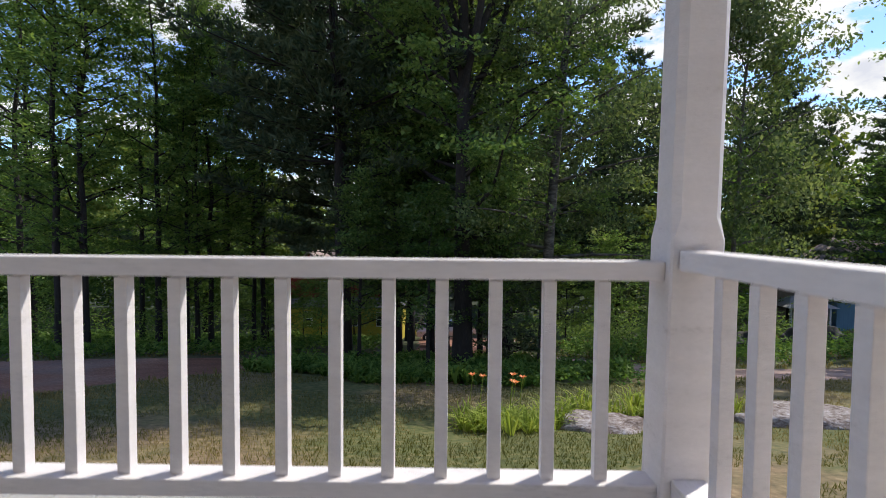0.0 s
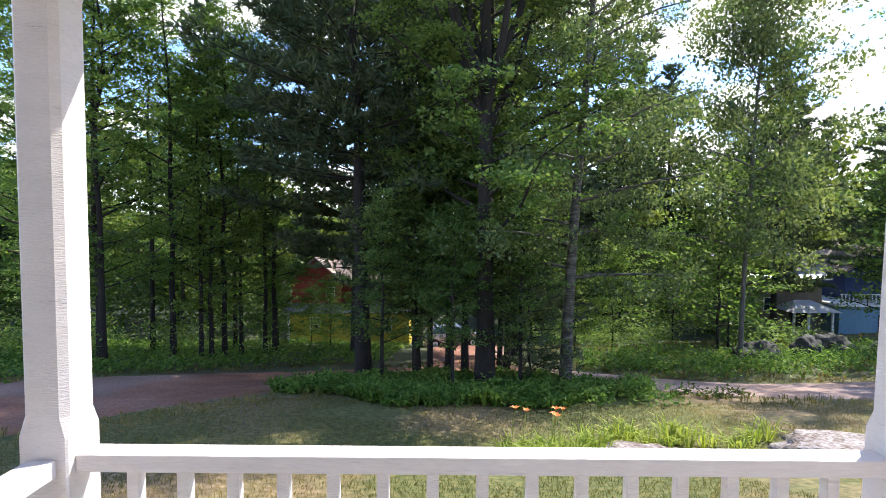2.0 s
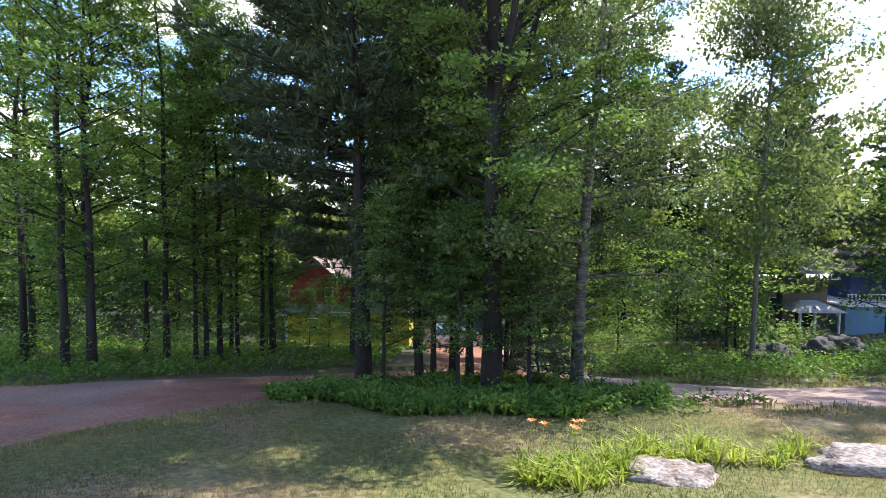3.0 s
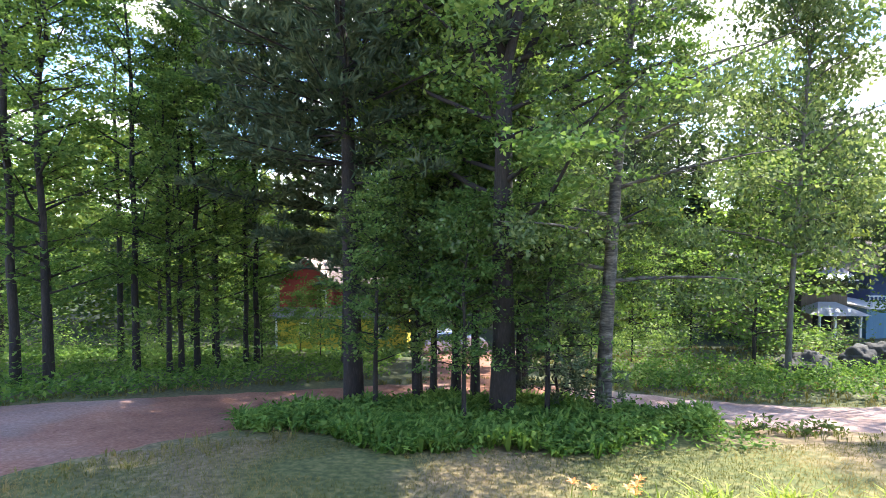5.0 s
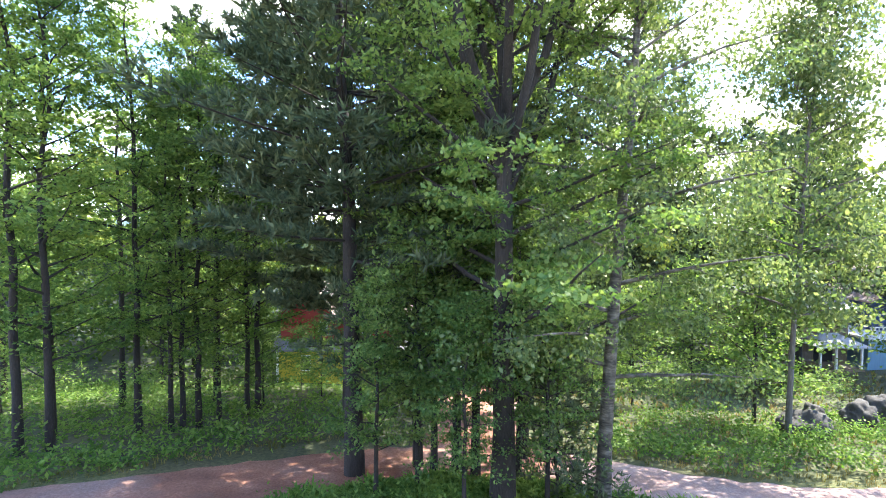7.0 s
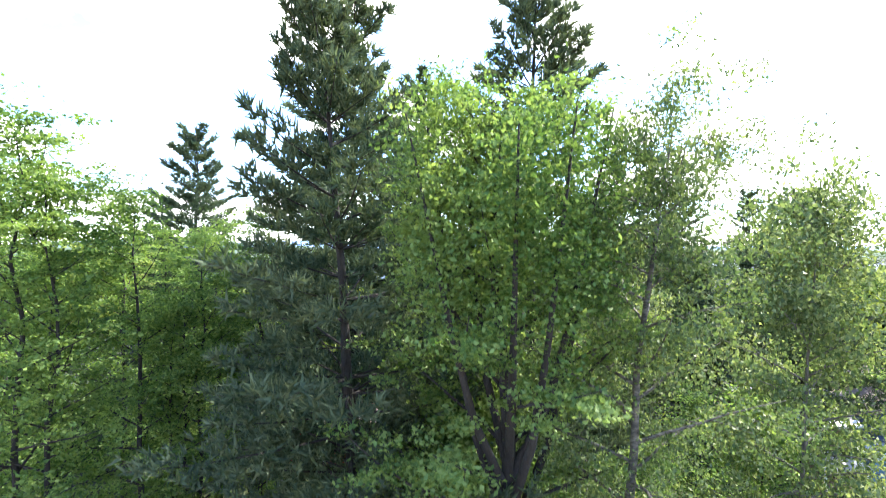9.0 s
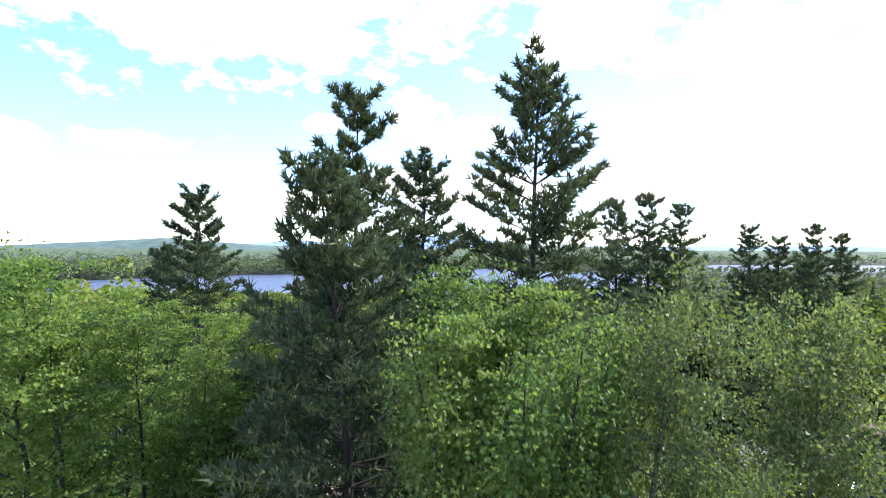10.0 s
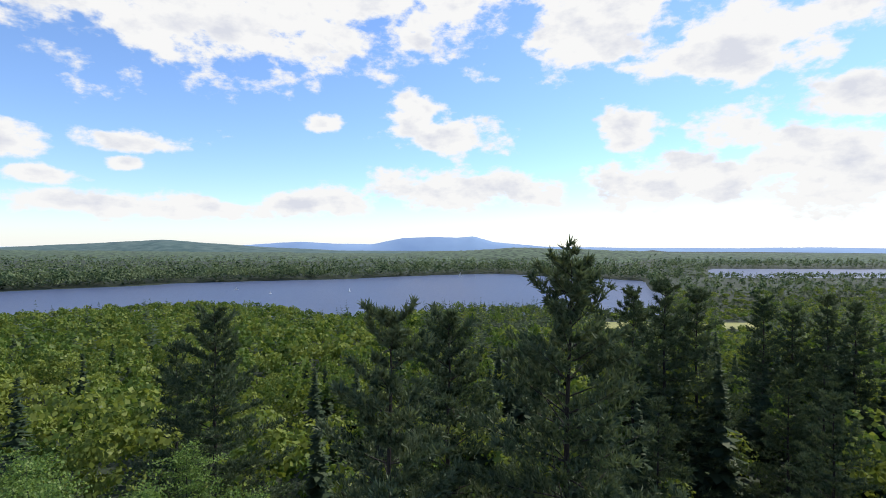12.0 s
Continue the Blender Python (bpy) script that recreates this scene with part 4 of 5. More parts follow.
tagged(new("undergrowth", quads_mesh("bank_plants", leafy_clumps(rng_u, scatter(rng_u, 420, lambda x, y: right_bank(x, y) and y < 23.5 and (x > 5.5 or y < 20), 4.0, 22, 15.6, 23.5), 0.75, 0.45, 0.14, 46), FERN)), "ferns and shrubs on the bank beyond the drive", "undergrowth", kind="stuff")
tagged(new("grass", quads_mesh("bank_grass", frond_faces(rng_u, scatter(rng_u, 1500, right_bank, 3.0, 30, 15.4, 36), 0.34, 6, 0.035, 0.22), LAWN)), "tall dry grass on the bank beyond the drive", "grass", kind="stuff")
tagged(new("undergrowth", quads_mesh("back_shrubs", leafy_clumps(rng_u, scatter(rng_u, 60, lambda x, y: right_bank(x, y) and y > 26, 3.5, 22, 26, 38), 1.9, 1.1, 0.20, 130), OAK)), "leafy shrubs at the edge of the clearing", "undergrowth", kind="stuff")


def on_lawn(x, y):
    return y < 10.6 and road_gap(x, y) > (2.2 if x > -5 else 3.4) and not in_island(x, y)


def short_grass(rng, spots, height, width):
    """One slim blade a spot, leaning at random."""
    p = np.array([(x, y, ground_z(x, y) - 0.005) for x, y in spots])
    n = len(p)
    a = rng.uniform(0, 2 * math.pi, n)
    q = np.stack([np.cos(a), np.sin(a), np.zeros(n)], 1) * width
    tip = p + rng.normal(size=(n, 3)) * np.array((0.03, 0.03, 0.0))
    tip[:, 2] += height * rng.uniform(0.5, 1.3, n)
    return np.stack([p - q, p + q, tip], 1)


tagged(new("grass", quads_mesh("lawn_grass", short_grass(rng_u, scatter(rng_u, 70000, lambda x, y: on_lawn(x, y) and noise.noise((x * 0.5, y * 0.5, 9.0)) > 0.12 - 0.11 * min(5.0, y - 0.9), -9, 10, 0.9, 10.4), 0.06, 0.006), LAWN)), "short mown grass, dry and green in patches", "grass", kind="stuff")
tagged(new("grass", quads_mesh("verge_grass", frond_faces(rng_u, scatter(rng_u, 1600, lambda x, y: (2.0 if x > -4 else 3.3) < road_gap(x, y) < (3.0 if x > -4 else 4.5) and not in_island(x, y), -24, 20, 5, 20), 0.20, 5, 0.016, 0.13), LAWN)), "rough grass along the edge of the drive", "grass", kind="stuff")

tagged(new("undergrowth", quads_mesh("wood_thicket", leafy_clumps(rng_u, scatter(rng_u, 250, lambda x, y: not (-15 < x < -2 and y < 44), -66, -6, 33, 62), 8.5, 1.9, 0.50, 110), CANOPY)), "shaded thicket deep in the woods", "undergrowth", kind="stuff")
tagged(new("undergrowth", quads_mesh("clearing_thicket", leafy_clumps(rng_u, scatter(rng_u, 70, lambda x, y: not (18 < x < 42 and y < 49), 3, 60, 41, 58), 6.5, 1.8, 0.46, 100), CANOPY)), "shaded thicket behind the clearing", "undergrowth", kind="stuff")

# daylilies by the ledge
def lily_clump(x, y, n, seed, flowers):
    rng = np.random.default_rng(seed)
    ob = empty("daylily", pose(0, 0, 0), label="daylily clump with arching green blades" + (" and orange flowers" if flowers else ""), category="flowers", group="daylilies")
    spots = [(x + rng.normal() * 0.22, y + rng.normal() * 0.16) for _ in range(n)]
    part("foliage", quads_mesh("foliage", frond_faces(rng, spots, 0.50, 16, 0.026, 0.42), BLADE), ob)
    for k in range(flowers):
        fx, fy = x + rng.normal() * 0.25, y + rng.normal() * 0.12
        z0, h = ground_z(fx, fy), rng.uniform(0.68, 0.84)
        st = Tubes()
        st.add([(fx, fy, z0), (fx + 0.03, fy, z0 + h * 0.6), (fx + 0.06, fy - 0.02, z0 + h)], [0.006, 0.005, 0.004], 5)
        stem = part("stem", st.mesh("stem", BLADE), ob)
        v, f = [], []
        for p in range(6):
            a = p * math.pi / 3
            d, q = Vector((math.cos(a), math.sin(a), 0)), Vector((-math.sin(a), math.cos(a), 0))
            c = Vector((fx + 0.06, fy - 0.02, z0 + h))
            b0 = len(v)
            v += [c, c + d * 0.035 + q * 0.016 + Vector((0, 0, 0.045)), c + d * 0.085 + Vector((0, 0, 0.05)), c + d * 0.035 - q * 0.016 + Vector((0, 0, 0.045))]
            f.append((b0, b0 + 1, b0 + 2, b0 + 3))
        part("flower", mesh_of("flower", v, f, PETAL, True), ob, "open orange trumpet flower")
    return ob


for i, (x, y, n, fl) in enumerate([(-0.3, 6.35, 9, 2), (0.25, 6.5, 9, 2), (0.85, 6.75, 8, 2), (1.3, 7.1, 8, 0), (0.55, 6.2, 8, 0), (1.8, 7.25, 6, 0), (4.3, 7.5, 5, 0), (2.2, 7.4, 5, 0), (3.0, 7.5, 4, 0), (3.7, 7.3, 4, 0), (2.7, 7.2, 4, 0), (0.15, 6.1, 5, 0)]):
    lily_clump(x, y, n, 200 + i, fl)


def rock(name, x, y, sx, sy, sz, seed, label, mat, sink=0.35, turn=0.0):
    bm = bmesh.new()
    bmesh.ops.create_icosphere(bm, subdivisions=4, radius=1.0)
    for v in bm.verts:
        q = v.co * 1.3 + Vector((seed * 7.1, seed * 3.3, 0))
        d = 1 + 0.34 * noise.noise(q) + 0.20 * noise.noise(q * 2.9) + 0.08 * noise.noise(q * 7) + 0.03 * noise.noise(q * 16)
        c = v.co * d
        c.z = max(-0.7, min(c.z, (0.72 if seed < 10 else 1.1) + 0.12 * noise.noise(q * 1.7)))
        v.co = Vector((c.x * sx, c.y * sy, c.z * sz))
    ob = new(name, bm_mesh(name, bm, mat, True))
    ob.matrix_basis = pose(x, y, ground_z(x, y) + sz * sink, 0, 0, turn)
    return tagged(ob, label, "rock", "rocks in the grass")


rock("rock_ledge", 1.85, 6.55, 0.72, 0.5, 0.34, 1, "pale grey lichened ledge in the lawn", ROCK, -0.22, 10)
rock("rock_ledge", 5.75, 6.75, 1.5, 0.62, 0.36, 2, "long pale grey ledge streaked with lichen", ROCK, -0.2, -6)
DARK_ROCK = surface("dark_rock", [(0.3, (0.022, 0.02, 0.018)), (0.55, (0.055, 0.052, 0.048)), (0.75, (0.13, 0.125, 0.12))], 1.6, 12.0, 0.9, 0.8)
for i, (x, y, sx, sy, sz) in enumerate([(12.3, 20.3, 1.0, 0.7, 0.7), (15.0, 21.0, 0.75, 0.6, 0.75), (16.8, 21.9, 0.9, 0.7, 0.8), (17.9, 20.3, 0.8, 0.5, 0.5), (13.9, 22.0, 0.6, 0.5, 0.6)]):
    rock("boulder", x, y, sx, sy, sz, 11 + i, "dark grey boulder among ferns beyond the drive", DARK_ROCK, 0.45, i * 50)

# two dark weeds on the near side of the drive, and leafy plants
WEED = foliage("weed_leaves", (0.02, 0.04, 0.012), (0.04, 0.07, 0.02), (0.08, 0.11, 0.03), 0.3)
for x, y in ((4.75, 11.3), (6.1, 11.25), (5.4, 11.05)):
    tagged(new("weed", quads_mesh("weed", leafy_clumps(rng_u, [(x, y), (x + 0.2, y), (x - 0.2, y + 0.05)], 0.34, 0.15, 0.11, 40), WEED)), "dark leafy weed at the edge of the drive", "plant", kind="stuff")

# ================= buildings =================
YELLOW = surface("yellow_clapboard", [(0.3, (0.42, 0.33, 0.03)), (0.7, (0.55, 0.44, 0.05))], 2, 25, 0.7, 0.2, (0.4, 1, 4))
RED = surface("red_clapboard", [(0.3, (0.20, 0.022, 0.018)), (0.7, (0.32, 0.04, 0.03))], 2, 25, 0.7, 0.2, (0.4, 1, 4))
BROWN = surface("brown_boards", [(0.3, (0.13, 0.10, 0.07)), (0.7, (0.24, 0.19, 0.14))], 2, 25, 0.8, 0.3, (4, 4, 0.4))
BLUE = surface("blue_boards", [(0.3, (0.10, 0.20, 0.30)), (0.7, (0.15, 0.29, 0.40))], 2, 25, 0.7, 0.2, (3, 3, 0.4))
NAVY = surface("navy_boards", [(0.3, (0.03, 0.055, 0.14)), (0.7, (0.05, 0.085, 0.20))], 2, 25, 0.7, 0.2)
TAN_ROOF = surface("tan_shingle", [(0.3, (0.22, 0.16, 0.13)), (0.7, (0.36, 0.28, 0.24))], 2, 18, 0.9, 0.4)
GREY_ROOF = surface("grey_shingle", [(0.3, (0.13, 0.12, 0.13)), (0.7, (0.25, 0.235, 0.25))], 1.5, 18, 0.85, 0.4)
METAL = surface("bright_metal", [(0.3, (0.75, 0.75, 0.76)), (0.7, (0.85, 0.85, 0.86))], 2, 20, 0.35, 0.1, metal=0.3)
TRIM = surface("white_trim", [(0.3, (0.70, 0.70, 0.70)), (0.7, (0.80, 0.80, 0.80))], 3, 30, 0.6, 0.1)
GLASS = surface("window_glass", [(0.3, (0.015, 0.02, 0.025)), (0.7, (0.03, 0.04, 0.05))], 1, 5, 0.08, 0.0)
# near-black colour for panels that imitate the shade inside openings
DARK = surface("interior_shade", [(0.3, (0.01, 0.01, 0.01)), (0.7, (0.025, 0.022, 0.02))], 2, 10, 0.9, 0.1)


def roof_slab(name, x0, x1, y_eave, z_eave, y_ridge, z_ridge, mat, thick=0.12):
    """One roof slope along x."""
    v = [(x0, y_eave, z_eave), (x1, y_eave, z_eave), (x1, y_ridge, z_ridge), (x0, y_ridge, z_ridge)]
    v += [(x, y, z + thick) for x, y, z in v]
    f = [(3, 2, 1, 0), (4, 5, 6, 7), (0, 1, 5, 4), (1, 2, 6, 5), (2, 3, 7, 6), (3, 0, 4, 7)]
    return mesh_of(name, v, f, mat)


def gable_roof_slab(name, y0, y1, x_eave, z_eave, x_ridge, z_ridge, mat, thick=0.12):
    v = [(x_eave, y0, z_eave), (x_eave, y1, z_eave), (x_ridge, y1, z_ridge), (x_ridge, y0, z_ridge)]
    v += [(x, y, z + thick) for x, y, z in v]
    f = [(3, 2, 1, 0), (4, 5, 6, 7), (0, 1, 5, 4), (1, 2, 6, 5), (2, 3, 7, 6), (3, 0, 4, 7)]
    return mesh_of(name, v, f, mat)


def gable_end(name, x0, x1, z0, x_mid, z1, y, mat, thick=0.12):
    v = [(x0, y, z0), (x1, y, z0), (x_mid, y, z1), (x0, y + thick, z0), (x1, y + thick, z0), (x_mid, y + thick, z1)]
    return mesh_of(name, v, [(0, 1, 2), (5, 4, 3), (0, 3, 4, 1), (1, 4, 5, 2), (2, 5, 3, 0)], mat)


def window_part(parent, x, y, z, w, h):
    """A framed window on a wall that faces -y."""
    fr = part("window", box_mesh("window", (x - w / 2 - 0.07, x + w / 2 + 0.07, y - 0.05, y + 0.02, z - h / 2 - 0.07, z + h / 2 + 0.07), TRIM, 0.01), parent, "white-framed window")
    part("pane", box_mesh("pane", (x - w / 2, x + w / 2, y - 0.058, y - 0.053, z + 0.02, z + h / 2), GLASS, 0.0), fr)
    part("pane", box_mesh("pane", (x - w / 2, x + w / 2, y - 0.058, y - 0.053, z - h / 2, z - 0.02), GLASS, 0.0), fr)
    return fr


cottage = empty("cottage", label="yellow cottage with a red gabled upper storey behind the trees", category="house")
part("lower_wall", box_mesh("lower_wall", (-13.0, -4.0, 35.5, 42, -8.6, -5.85), YELLOW, 0.0), cottage, "yellow clapboard ground floor")
part("foundation", box_mesh("foundation", (-12.95, -4.05, 35.55, 41.9, -9.4, -8.6), DARK_ROCK, 0.0), cottage)
part("pent_roof", roof_slab("pent_roof", -13.3, -3.7, 35.0, -5.86, 36.6, -5.35, GREY_ROOF), cottage)
part("upper_wall", box_mesh("upper_wall", (-12.9, -4.1, 36.6, 41.9, -5.84, -3.7), RED, 0.0), cottage, "red clapboard upper floor")
part("gable", gable_end("gable", -13.2, -9.0, -3.72, -11.1, -2.0, 36.3, RED), cottage, "red gable end")
part("gable_wall", box_mesh("gable_wall", (-12.95, -9.2, 36.32, 36.6, -5.3, -3.72), RED, 0.0), cottage)
part("roof", gable_roof_slab("roof", 35.9, 42, -13.5, -3.95, -11.1, -1.9, TAN_ROOF), cottage, "tan shingle roof slope")
part("roof", gable_roof_slab("roof", 35.9, 42, -8.7, -3.95, -11.1, -1.9, TAN_ROOF), cottage, "tan shingle roof slope")
part("main_roof", roof_slab("main_roof", -10.0, -3.7, 36.2, -3.72, 39.2, -1.7, TAN_ROOF), cottage)
part("main_roof", roof_slab("main_roof", -10.0, -3.7, 42.3, -3.72, 39.2, -1.7, TAN_ROOF), cottage)
for x in (-11.0, -7.6, -5.6):
    window_part(cottage, x, 35.5, -6.75, 0.55, 0.95)
for x in (-10.0, -7.0, -5.0):
    window_part(cottage, x, 36.32 if x < -9 else 36.6, -4.55, 0.5, 0.85)
part("corner_board", box_mesh("corner_board", (-13.02, -12.86, 35.46, 35.55, -8.6, -5.85), TRIM, 0.005), cottage)
part("chimney", box_mesh("chimney", (-7.2, -6.5, 38.9, 39.6, -2.2, -0.9), RED, 0.01), cottage)

cabin = empty("cabin", label="brown board cabin with a grey roof and bright metal eave", category="house")
part("wall", box_mesh("wall", (22.3, 29.5, 39.6, 46, -8.4, -3.35), BROWN, 0.0), cabin)
front_roof = part("roof", roof_slab("roof", 21.9, 29.9, 39.1, -3.5, 43.0, -1.7, GREY_ROOF), cabin, "grey shingle roof slope")
part("eave_strip", roof_slab("eave_strip", 21.95, 29.85, 38.98, -3.53, 39.6, -3.28, METAL, 0.14), front_roof, "bright metal eave strip")
part("vent_pipe", box_mesh("vent_pipe", (23.6, 23.75, 41.4, 41.55, -2.5, -1.75), TRIM, 0.01), front_roof)
part("roof", roof_slab("roof", 21.9, 29.9, 46.5, -3.5, 43.0, -1.7, GREY_ROOF), cabin, "grey shingle roof slope")
part("chimney", box_mesh("chimney", (28.0, 28.5, 43.1, 43.6, -2.0, -0.95), BROWN, 0.01), cabin)
for x in (23.6, 25.2):
    window_part(cabin, x, 39.6, -5.6, 0.8, 1.0)
porch = part("entry_porch", box_mesh("entry_porch", (25.6, 28.9, 37.2, 39.58, -8.3, -7.5), BROWN, 0.0), cabin, "small entry porch with a hipped grey roof")
# dark panel on the solid wall, painted shade of an open porch
part("porch_opening", box_mesh("porch_opening", (26.9, 28.3, 39.50, 39.598, -7.5, -5.9), DARK, 0.0), porch)
bm = bmesh.new()
hv = [bm.verts.new(c) for c in ((25.3, 36.9, -5.85), (29.2, 36.9, -5.85), (29.2, 39.59, -5.85), (25.3, 39.59, -5.85), (26.6, 38.7, -5.1), (27.9, 38.7, -5.1))]
for f in ((3, 2, 1, 0), (0, 1, 5, 4), (1, 2, 5), (2, 3, 4, 5), (3, 0, 4)):
    bm.faces.new([hv[i] for i in f])
part("porch_canopy", bm_mesh("porch_canopy", bm, surface("pale_shingle", [(0.3, (0.36, 0.35, 0.36)), (0.7, (0.50, 0.49, 0.50))], 2, 18, 0.8, 0.4)), porch)
for x in (25.75, 26.9, 28.75):
    part("support", box_mesh("support", (x - 0.07, x + 0.07, 37.3, 37.44, -7.5, -5.85), TRIM, 0.01), porch)

annex = empty("boathouse", label="light blue boarded building with a white railed deck", category="house")
part("wall", box_mesh("wall", (29.9, 38.0, 38.2, 45, -8.6, -5.55), BLUE, 0.0), annex)
# dark panel on the solid wall, painted shade of a doorway
part("door_opening", box_mesh("door_opening", (33.0, 34.3, 38.15, 38.198, -8.0, -6.2), DARK, 0.0), annex)
part("deck", box_mesh("deck", (29.8, 38.2, 38.0, 45.1, -5.54, -5.38), TRIM, 0.01), annex)
rail = part("deck_rail", box_mesh("deck_rail", (29.9, 38.1, 38.1, 38.18, -4.62, -4.54), TRIM, 0.005), annex, "white deck rail")
PICKET = box_mesh("picket", (-0.03, 0.03, -0.03, 0.03, -5.38, -4.62), TRIM, 0.003)
for i in range(28):
    part("picket", PICKET, rail, m=pose(30.0 + i * 0.3, 38.14, 0))
part("upper_wall", box_mesh("upper_wall", (32.5, 40.0, 41.0, 47, -5.37, -3.0), NAVY, 0.0), annex)
part("gable", gable_end("gable", 32.3, 40.2, -3.0, 36.25, -0.6, 40.9, NAVY), annex, "dark blue gable end")
part("roof", gable_roof_slab("roof", 40.5, 47.2, 32.0, -3.15, 36.25, -0.5, TAN_ROOF), annex)
part("roof", gable_roof_slab("roof", 40.5, 47.2, 40.5, -3.15, 36.25, -0.5, TAN_ROOF), annex)

# ---- a silver car parked behind the island ----
def car(m):
    ob = empty("car", m, label="silver hatchback parked on the dirt spur", category="car")
    paint = surface("silver_paint", [(0.3, (0.50, 0.52, 0.55)), (0.7, (0.58, 0.60, 0.63))], 1, 8, 0.25, 0.0, metal=0.5)
    prof = [(-2.0, 0.35), (-2.05, 0.75), (-1.85, 0.95), (-1.35, 1.45), (0.35, 1.48), (1.05, 1.0), (1.95, 0.85), (2.1, 0.6), (2.05, 0.35)]
    bm = bmesh.new()
    a = [bm.verts.new((x, -0.82 + (0.12 if z > 1.1 else 0), z)) for x, z in prof]
    b = [bm.verts.new((x, 0.82 - (0.12 if z > 1.1 else 0), z)) for x, z in prof]
    n = len(prof)
    for i in range(n):
        bm.faces.new((a[i], a[(i + 1) % n], b[(i + 1) % n], b[i]))
    bm.faces.new(a[::-1])
    bm.faces.new(b)
    bmesh.ops.bevel(bm, geom=bm.edges[:], offset=0.05, segments=2, affect="EDGES")
    part("body", bm_mesh("body", bm, paint), ob)
    for sgn in (-1, 1):
        v = [(-1.5, 0.80 * sgn, 0.98), (0.85, 0.80 * sgn, 0.98), (0.3, 0.725 * sgn, 1.38), (-1.2, 0.725 * sgn, 1.38)]
        part("side_window", mesh_of("side_window", [(x, y + 0.012 * sgn, z) for x, y, z in v], [(0, 1, 2, 3)], GLASS), ob)
    rubber = surface("tyre_rubber", [(0.3, (0.015, 0.015, 0.015)), (0.7, (0.03, 0.03, 0.03))], 5, 30, 0.9, 0.2)
    for x in (-1.3, 1.3):
        for y in (-0.75, 0.75):
            bm = bmesh.new()
            bmesh.ops.create_cone(bm, cap_ends=True, segments=24, radius1=0.32, radius2=0.32, depth=0.2, matrix=pose(x, y, 0.32, 90))
            w = part("wheel", bm_mesh("wheel", bm, rubber), ob)
            bm = bmesh.new()
            bmesh.ops.create_cone(bm, cap_ends=True, segments=20, radius1=0.2, radius2=0.17, depth=0.215, matrix=pose(x, y, 0.32, 90))
            part("rim", bm_mesh("rim", bm, METAL), w)
    return ob


car(pose(-0.9, 33.0, ground_z(-0.9, 33.0) + 0.05, 0, 0, 12))

# ---- sailboats on the lake ----
def sailboat(x, y, h, turn):
    ob = empty("sailboat", pose(x, y, LAKE_Z, 0, 0, turn), label="small white sailboat on the lake", category="boat", group="sailboats")
    v = [(-2.2, -0.8, 0.7), (-2.2, 0.8, 0.7), (1.0, 0.9, 0.7), (3.0, 0, 0.9), (1.0, -0.9, 0.7), (-2.0, 0, -0.2), (2.4, 0, -0.1)]
    part("hull", mesh_of("hull", v, [(0, 4, 3, 2, 1), (0, 1, 5), (1, 2, 6, 5), (2, 3, 6), (3, 4, 6), (4, 0, 5, 6)], TRIM), ob)
    part("mast", box_mesh("mast", (0.55, 0.65, -0.05, 0.05, 0.7, h), METAL, 0.01), ob)
    part("sail", mesh_of("sail", [(0.5, 0.04, 1.3), (-2.0, 0.25, 1.3), (0.5, 0.04, h - 0.2), (0.5, -0.02, 1.3), (-2.0, 0.19, 1.3), (0.5, -0.02, h - 0.2)], [(0, 1, 2), (5, 4, 3), (0, 3, 4, 1), (1, 4, 5, 2), (2, 5, 3, 0)], TRIM), ob)


for x, y, h, a in ((27, 905, 9, 20), (-118, 620, 5, 70), (-205, 590, 4, 140), (-265, 640, 4, 10), (52, 870, 6, 100)):
    sailboat(x, y, h, a)

# ---- sunny mown field near the shore ----
MEADOW = surface("mown_field", [(0.3, (0.17, 0.18, 0.05)), (0.6, (0.30, 0.29, 0.09)), (0.8, (0.42, 0.36, 0.17))], 0.05, 2.0, 0.95, 0.3)
mv, mf = [], []
for i in range(25):
    for j in range(9):
        y = 300 + 44 * j / 8
        x = y * (0.295 + 0.32 * i / 24)
        mv.append((x, y, ground_z(x, y) + 0.25))
for i in range(24):
    for j in range(8):
        a = i * 9 + j
        mf.append((a, a + 9, a + 10, a + 1))
tagged(new("field", mesh_of("field", mv, mf, MEADOW, True)), "sunny mown field between woods and lake", "field", kind="structure")

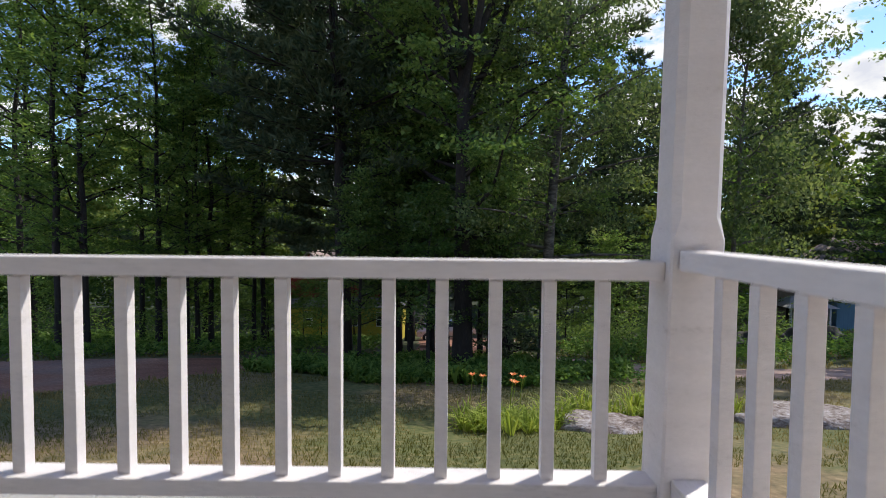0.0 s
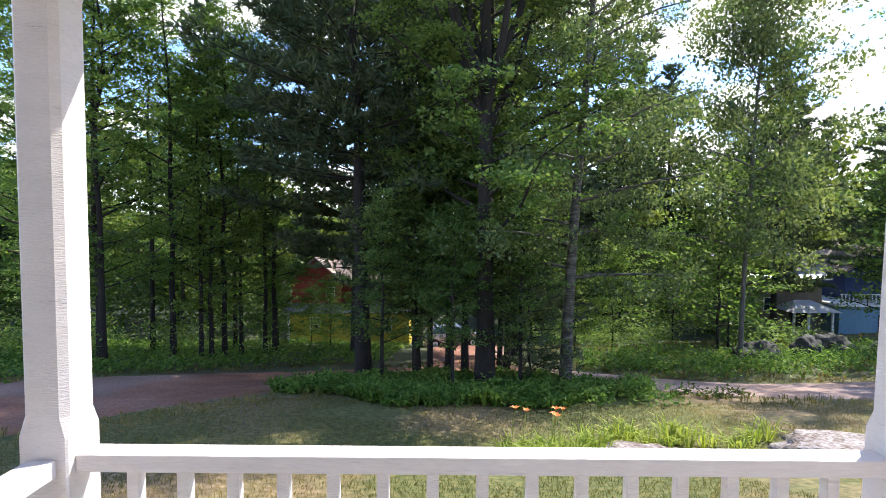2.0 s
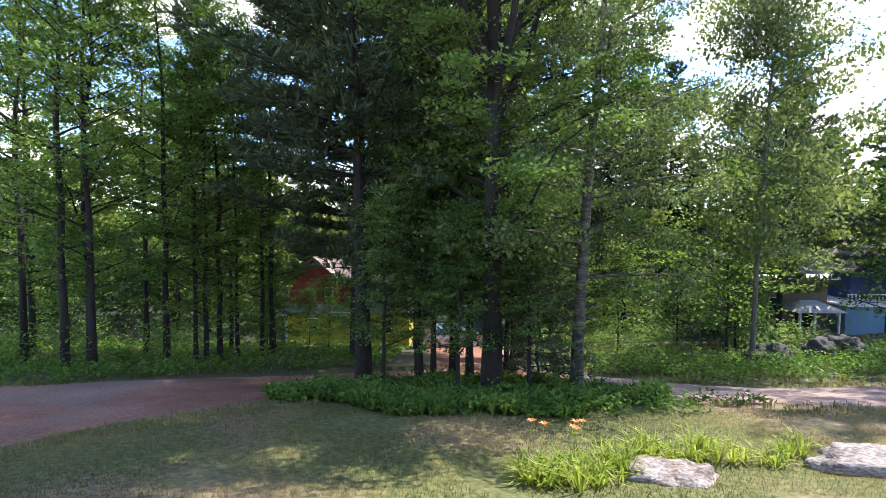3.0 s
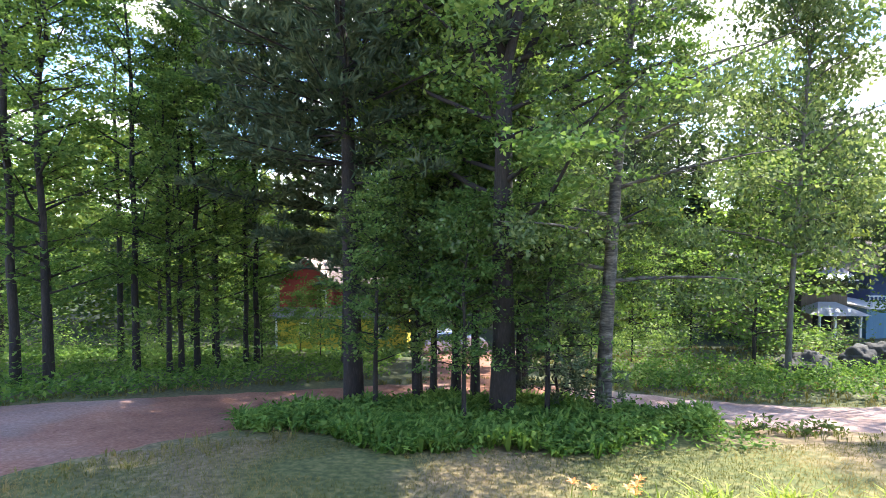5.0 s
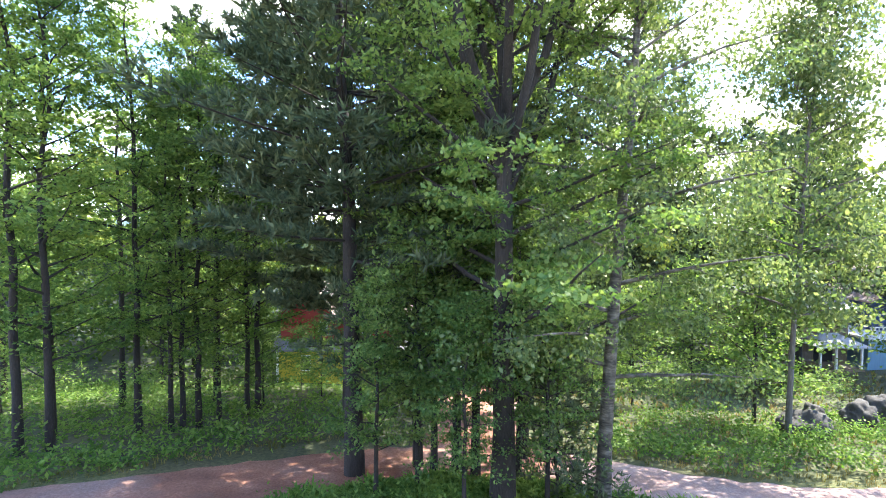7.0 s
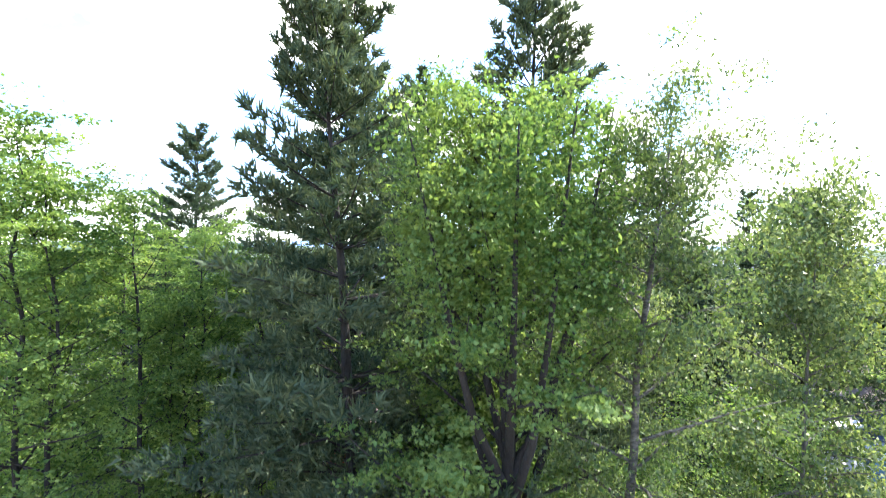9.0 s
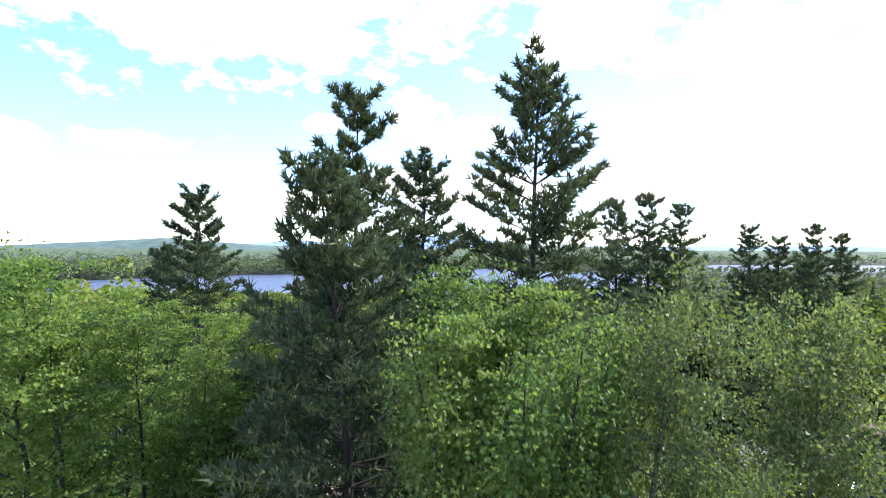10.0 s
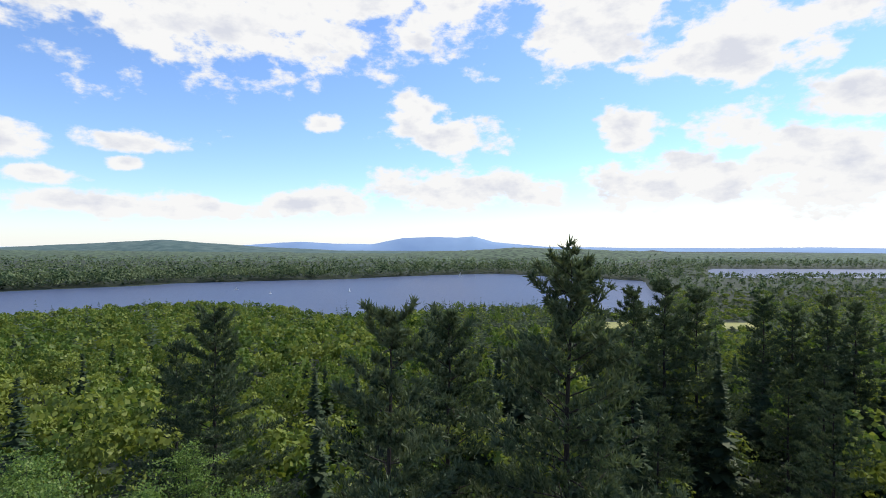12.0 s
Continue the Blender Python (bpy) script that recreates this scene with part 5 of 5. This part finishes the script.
# ================= the forest beyond, down to the lake =================
def forest_mesh(name, spots, rng, conifer, faces_each, mat, skirt_z=0.22, leaf=0.2):
    """Many trees in one mesh: crowns of big leaf clumps, or cones of drooping boughs."""
    out = []
    for x, y, h, r in spots:
        z0 = ground_z(x, y)
        n = faces_each
        if conifer:
            f = rng.uniform(0, 1, n) ** 0.8
            az = rng.uniform(0, 2 * math.pi, n)
            rad = r * (1 - f) * rng.uniform(0.55, 1.15, n) + 0.1
            c = np.stack([x + np.cos(az) * rad * 0.45, y + np.sin(az) * rad * 0.45, z0 + h * (skirt_z + (1 - skirt_z) * f)], 1)
            d = np.stack([np.cos(az), np.sin(az), rng.uniform(-0.25, 0.25, n)], 1)
            s = np.stack([-np.sin(az), np.cos(az), np.zeros(n)], 1)
            ln = (rad * 0.75 + 0.35)[:, None]
            up = np.array([0, 0, 1.0])[None] * ln * 0.22
            out.append(np.stack([c - d * ln * 0.4 + up, c + s * ln * 0.42, c + d * ln * 0.8 + up * rng.uniform(-1, 1, (n, 1)), c - s * ln * 0.42], 1))
        else:
            lobes = 7 if n > 20 else 3
            each = max(4, n // lobes)
            for q in range(lobes):
                a = 2 * math.pi * q / (lobes - 1) + rng.uniform(0, 1)
                out_r = 0.0 if q == 0 else r * rng.uniform(0.4, 0.62)
                cen = np.array((x + math.cos(a) * out_r, y + math.sin(a) * out_r, z0 + h * (0.80 if q == 0 else rng.uniform(0.33 + skirt_z, 0.74))))
                g = rng.normal(size=(each, 3))
                g /= np.linalg.norm(g, axis=1, keepdims=True)
                g[:, 2] = np.where(g[:, 2] < -0.35, -g[:, 2], g[:, 2])
                lr = r * rng.uniform(0.42, 0.60)
                out.append(leaf_faces(rng, cen + g * np.array((lr, lr, lr * 0.85)) * rng.uniform(0.8, 1.08, (each, 1)), r * leaf, 0.85, facing=g))
    return quads_mesh(name, np.concatenate(out), mat)


rng_f = np.random.default_rng(3)
near_d, near_c, far_d, far_c = [], [], [], []
y = 44.0
while y < 556:
    step = 5.6 if y < 130 else 4.6 + y * 0.006
    x = -0.95 * y - 18
    while x < 0.92 * y + 18:
        px, py = x + rng_f.normal() * 1.3, y + rng_f.normal() * 1.3
        x += step
        open_lawn = (18 < px < 34 and py < 52) or (-16 < px < 3 and py < 46) or (px > 0.29 * py and py > 296 and py < 348 and px < 0.62 * py)
        if open_lawn or in_lake(px, py) > -4 or (py > near_shore(px / py) and px < 0.4 * py):
            continue
        con = rng_f.uniform() < (0.66 if px > -0.06 * py else 0.16)
        h = (rng_f.uniform(8.5, 16) if not con else rng_f.uniform(11, 19)) * (1.0 if py < 220 else 0.76 if px > -60 else 0.66)
        if py < 130:
            h = (rng_f.uniform(13, 23) if not con else rng_f.uniform(13, 22)) * (1.0 - 0.22 * max(0.0, py - 60) / 70)
        h *= 1 + 0.45 * noise.noise((px * 0.045, py * 0.045, 1.7))
        b_ = px / py
        if py > 110 and (0.29 < b_ < 0.36 or 0.53 < b_ < 0.61):
            h = min(h, max(3.0, 23.0 - 0.170 * py - ground_z(px, py)))
        (near_c if con else near_d).append((px, py, h, rng_f.uniform(2.2, 3.8) * (0.9 if con else 1.05))) if py < 130 else (far_c if con else far_d).append((px, py, h, rng_f.uniform(2.5, 4.4)))
    y += step
for nm, spots, con, n, mt, lf in (("near_wood", near_d, False, 420, CANOPY, 0.175), ("near_firs", near_c, True, 260, FAR_PINE, 0.2), ("lake_wood", far_d, False, 70, CANOPY, 0.36), ("lake_firs", far_c, True, 36, FAR_PINE, 0.2)):
    tagged(new("forest", forest_mesh(nm, spots, rng_f, con, n, mt, 0.22, lf)), "dense conifers running down to the lake" if con else "dense sunlit broadleaf woods running down to the lake", "forest", kind="stuff")

# far shore: small trees by the thousand
spots_d, spots_c = [], []
while len(spots_d) + len(spots_c) < 8000:
    b = rng_f.uniform(-0.94, 0.94)
    d = 540 + 1000 * rng_f.uniform() ** 1.3
    if rng_f.uniform() < 0.5:
        d = (far_shore(b) if b < 0.42 else rng_f.choice((885, 1240))) + rng_f.exponential(60) - 8
    px, py = b * d, d
    if not -400 < in_lake(px, py) < -2 or py < 520:
        continue
    (spots_c if rng_f.uniform() < 0.45 else spots_d).append((px, py, rng_f.uniform(10, 24) * (0.45 if b > 0.42 and py < 905 else 1.0), rng_f.uniform(3.0, 7.0)))
tagged(new("forest", forest_mesh("shore_wood", spots_d, rng_f, False, 12, FAR_SHORE, 0.0, 0.5)), "wooded far shore of the lake", "forest", kind="stuff")
tagged(new("forest", forest_mesh("shore_firs", spots_c, rng_f, True, 14, FAR_PINE, 0.02)), "dark conifers on the far shore of the lake", "forest", kind="stuff")
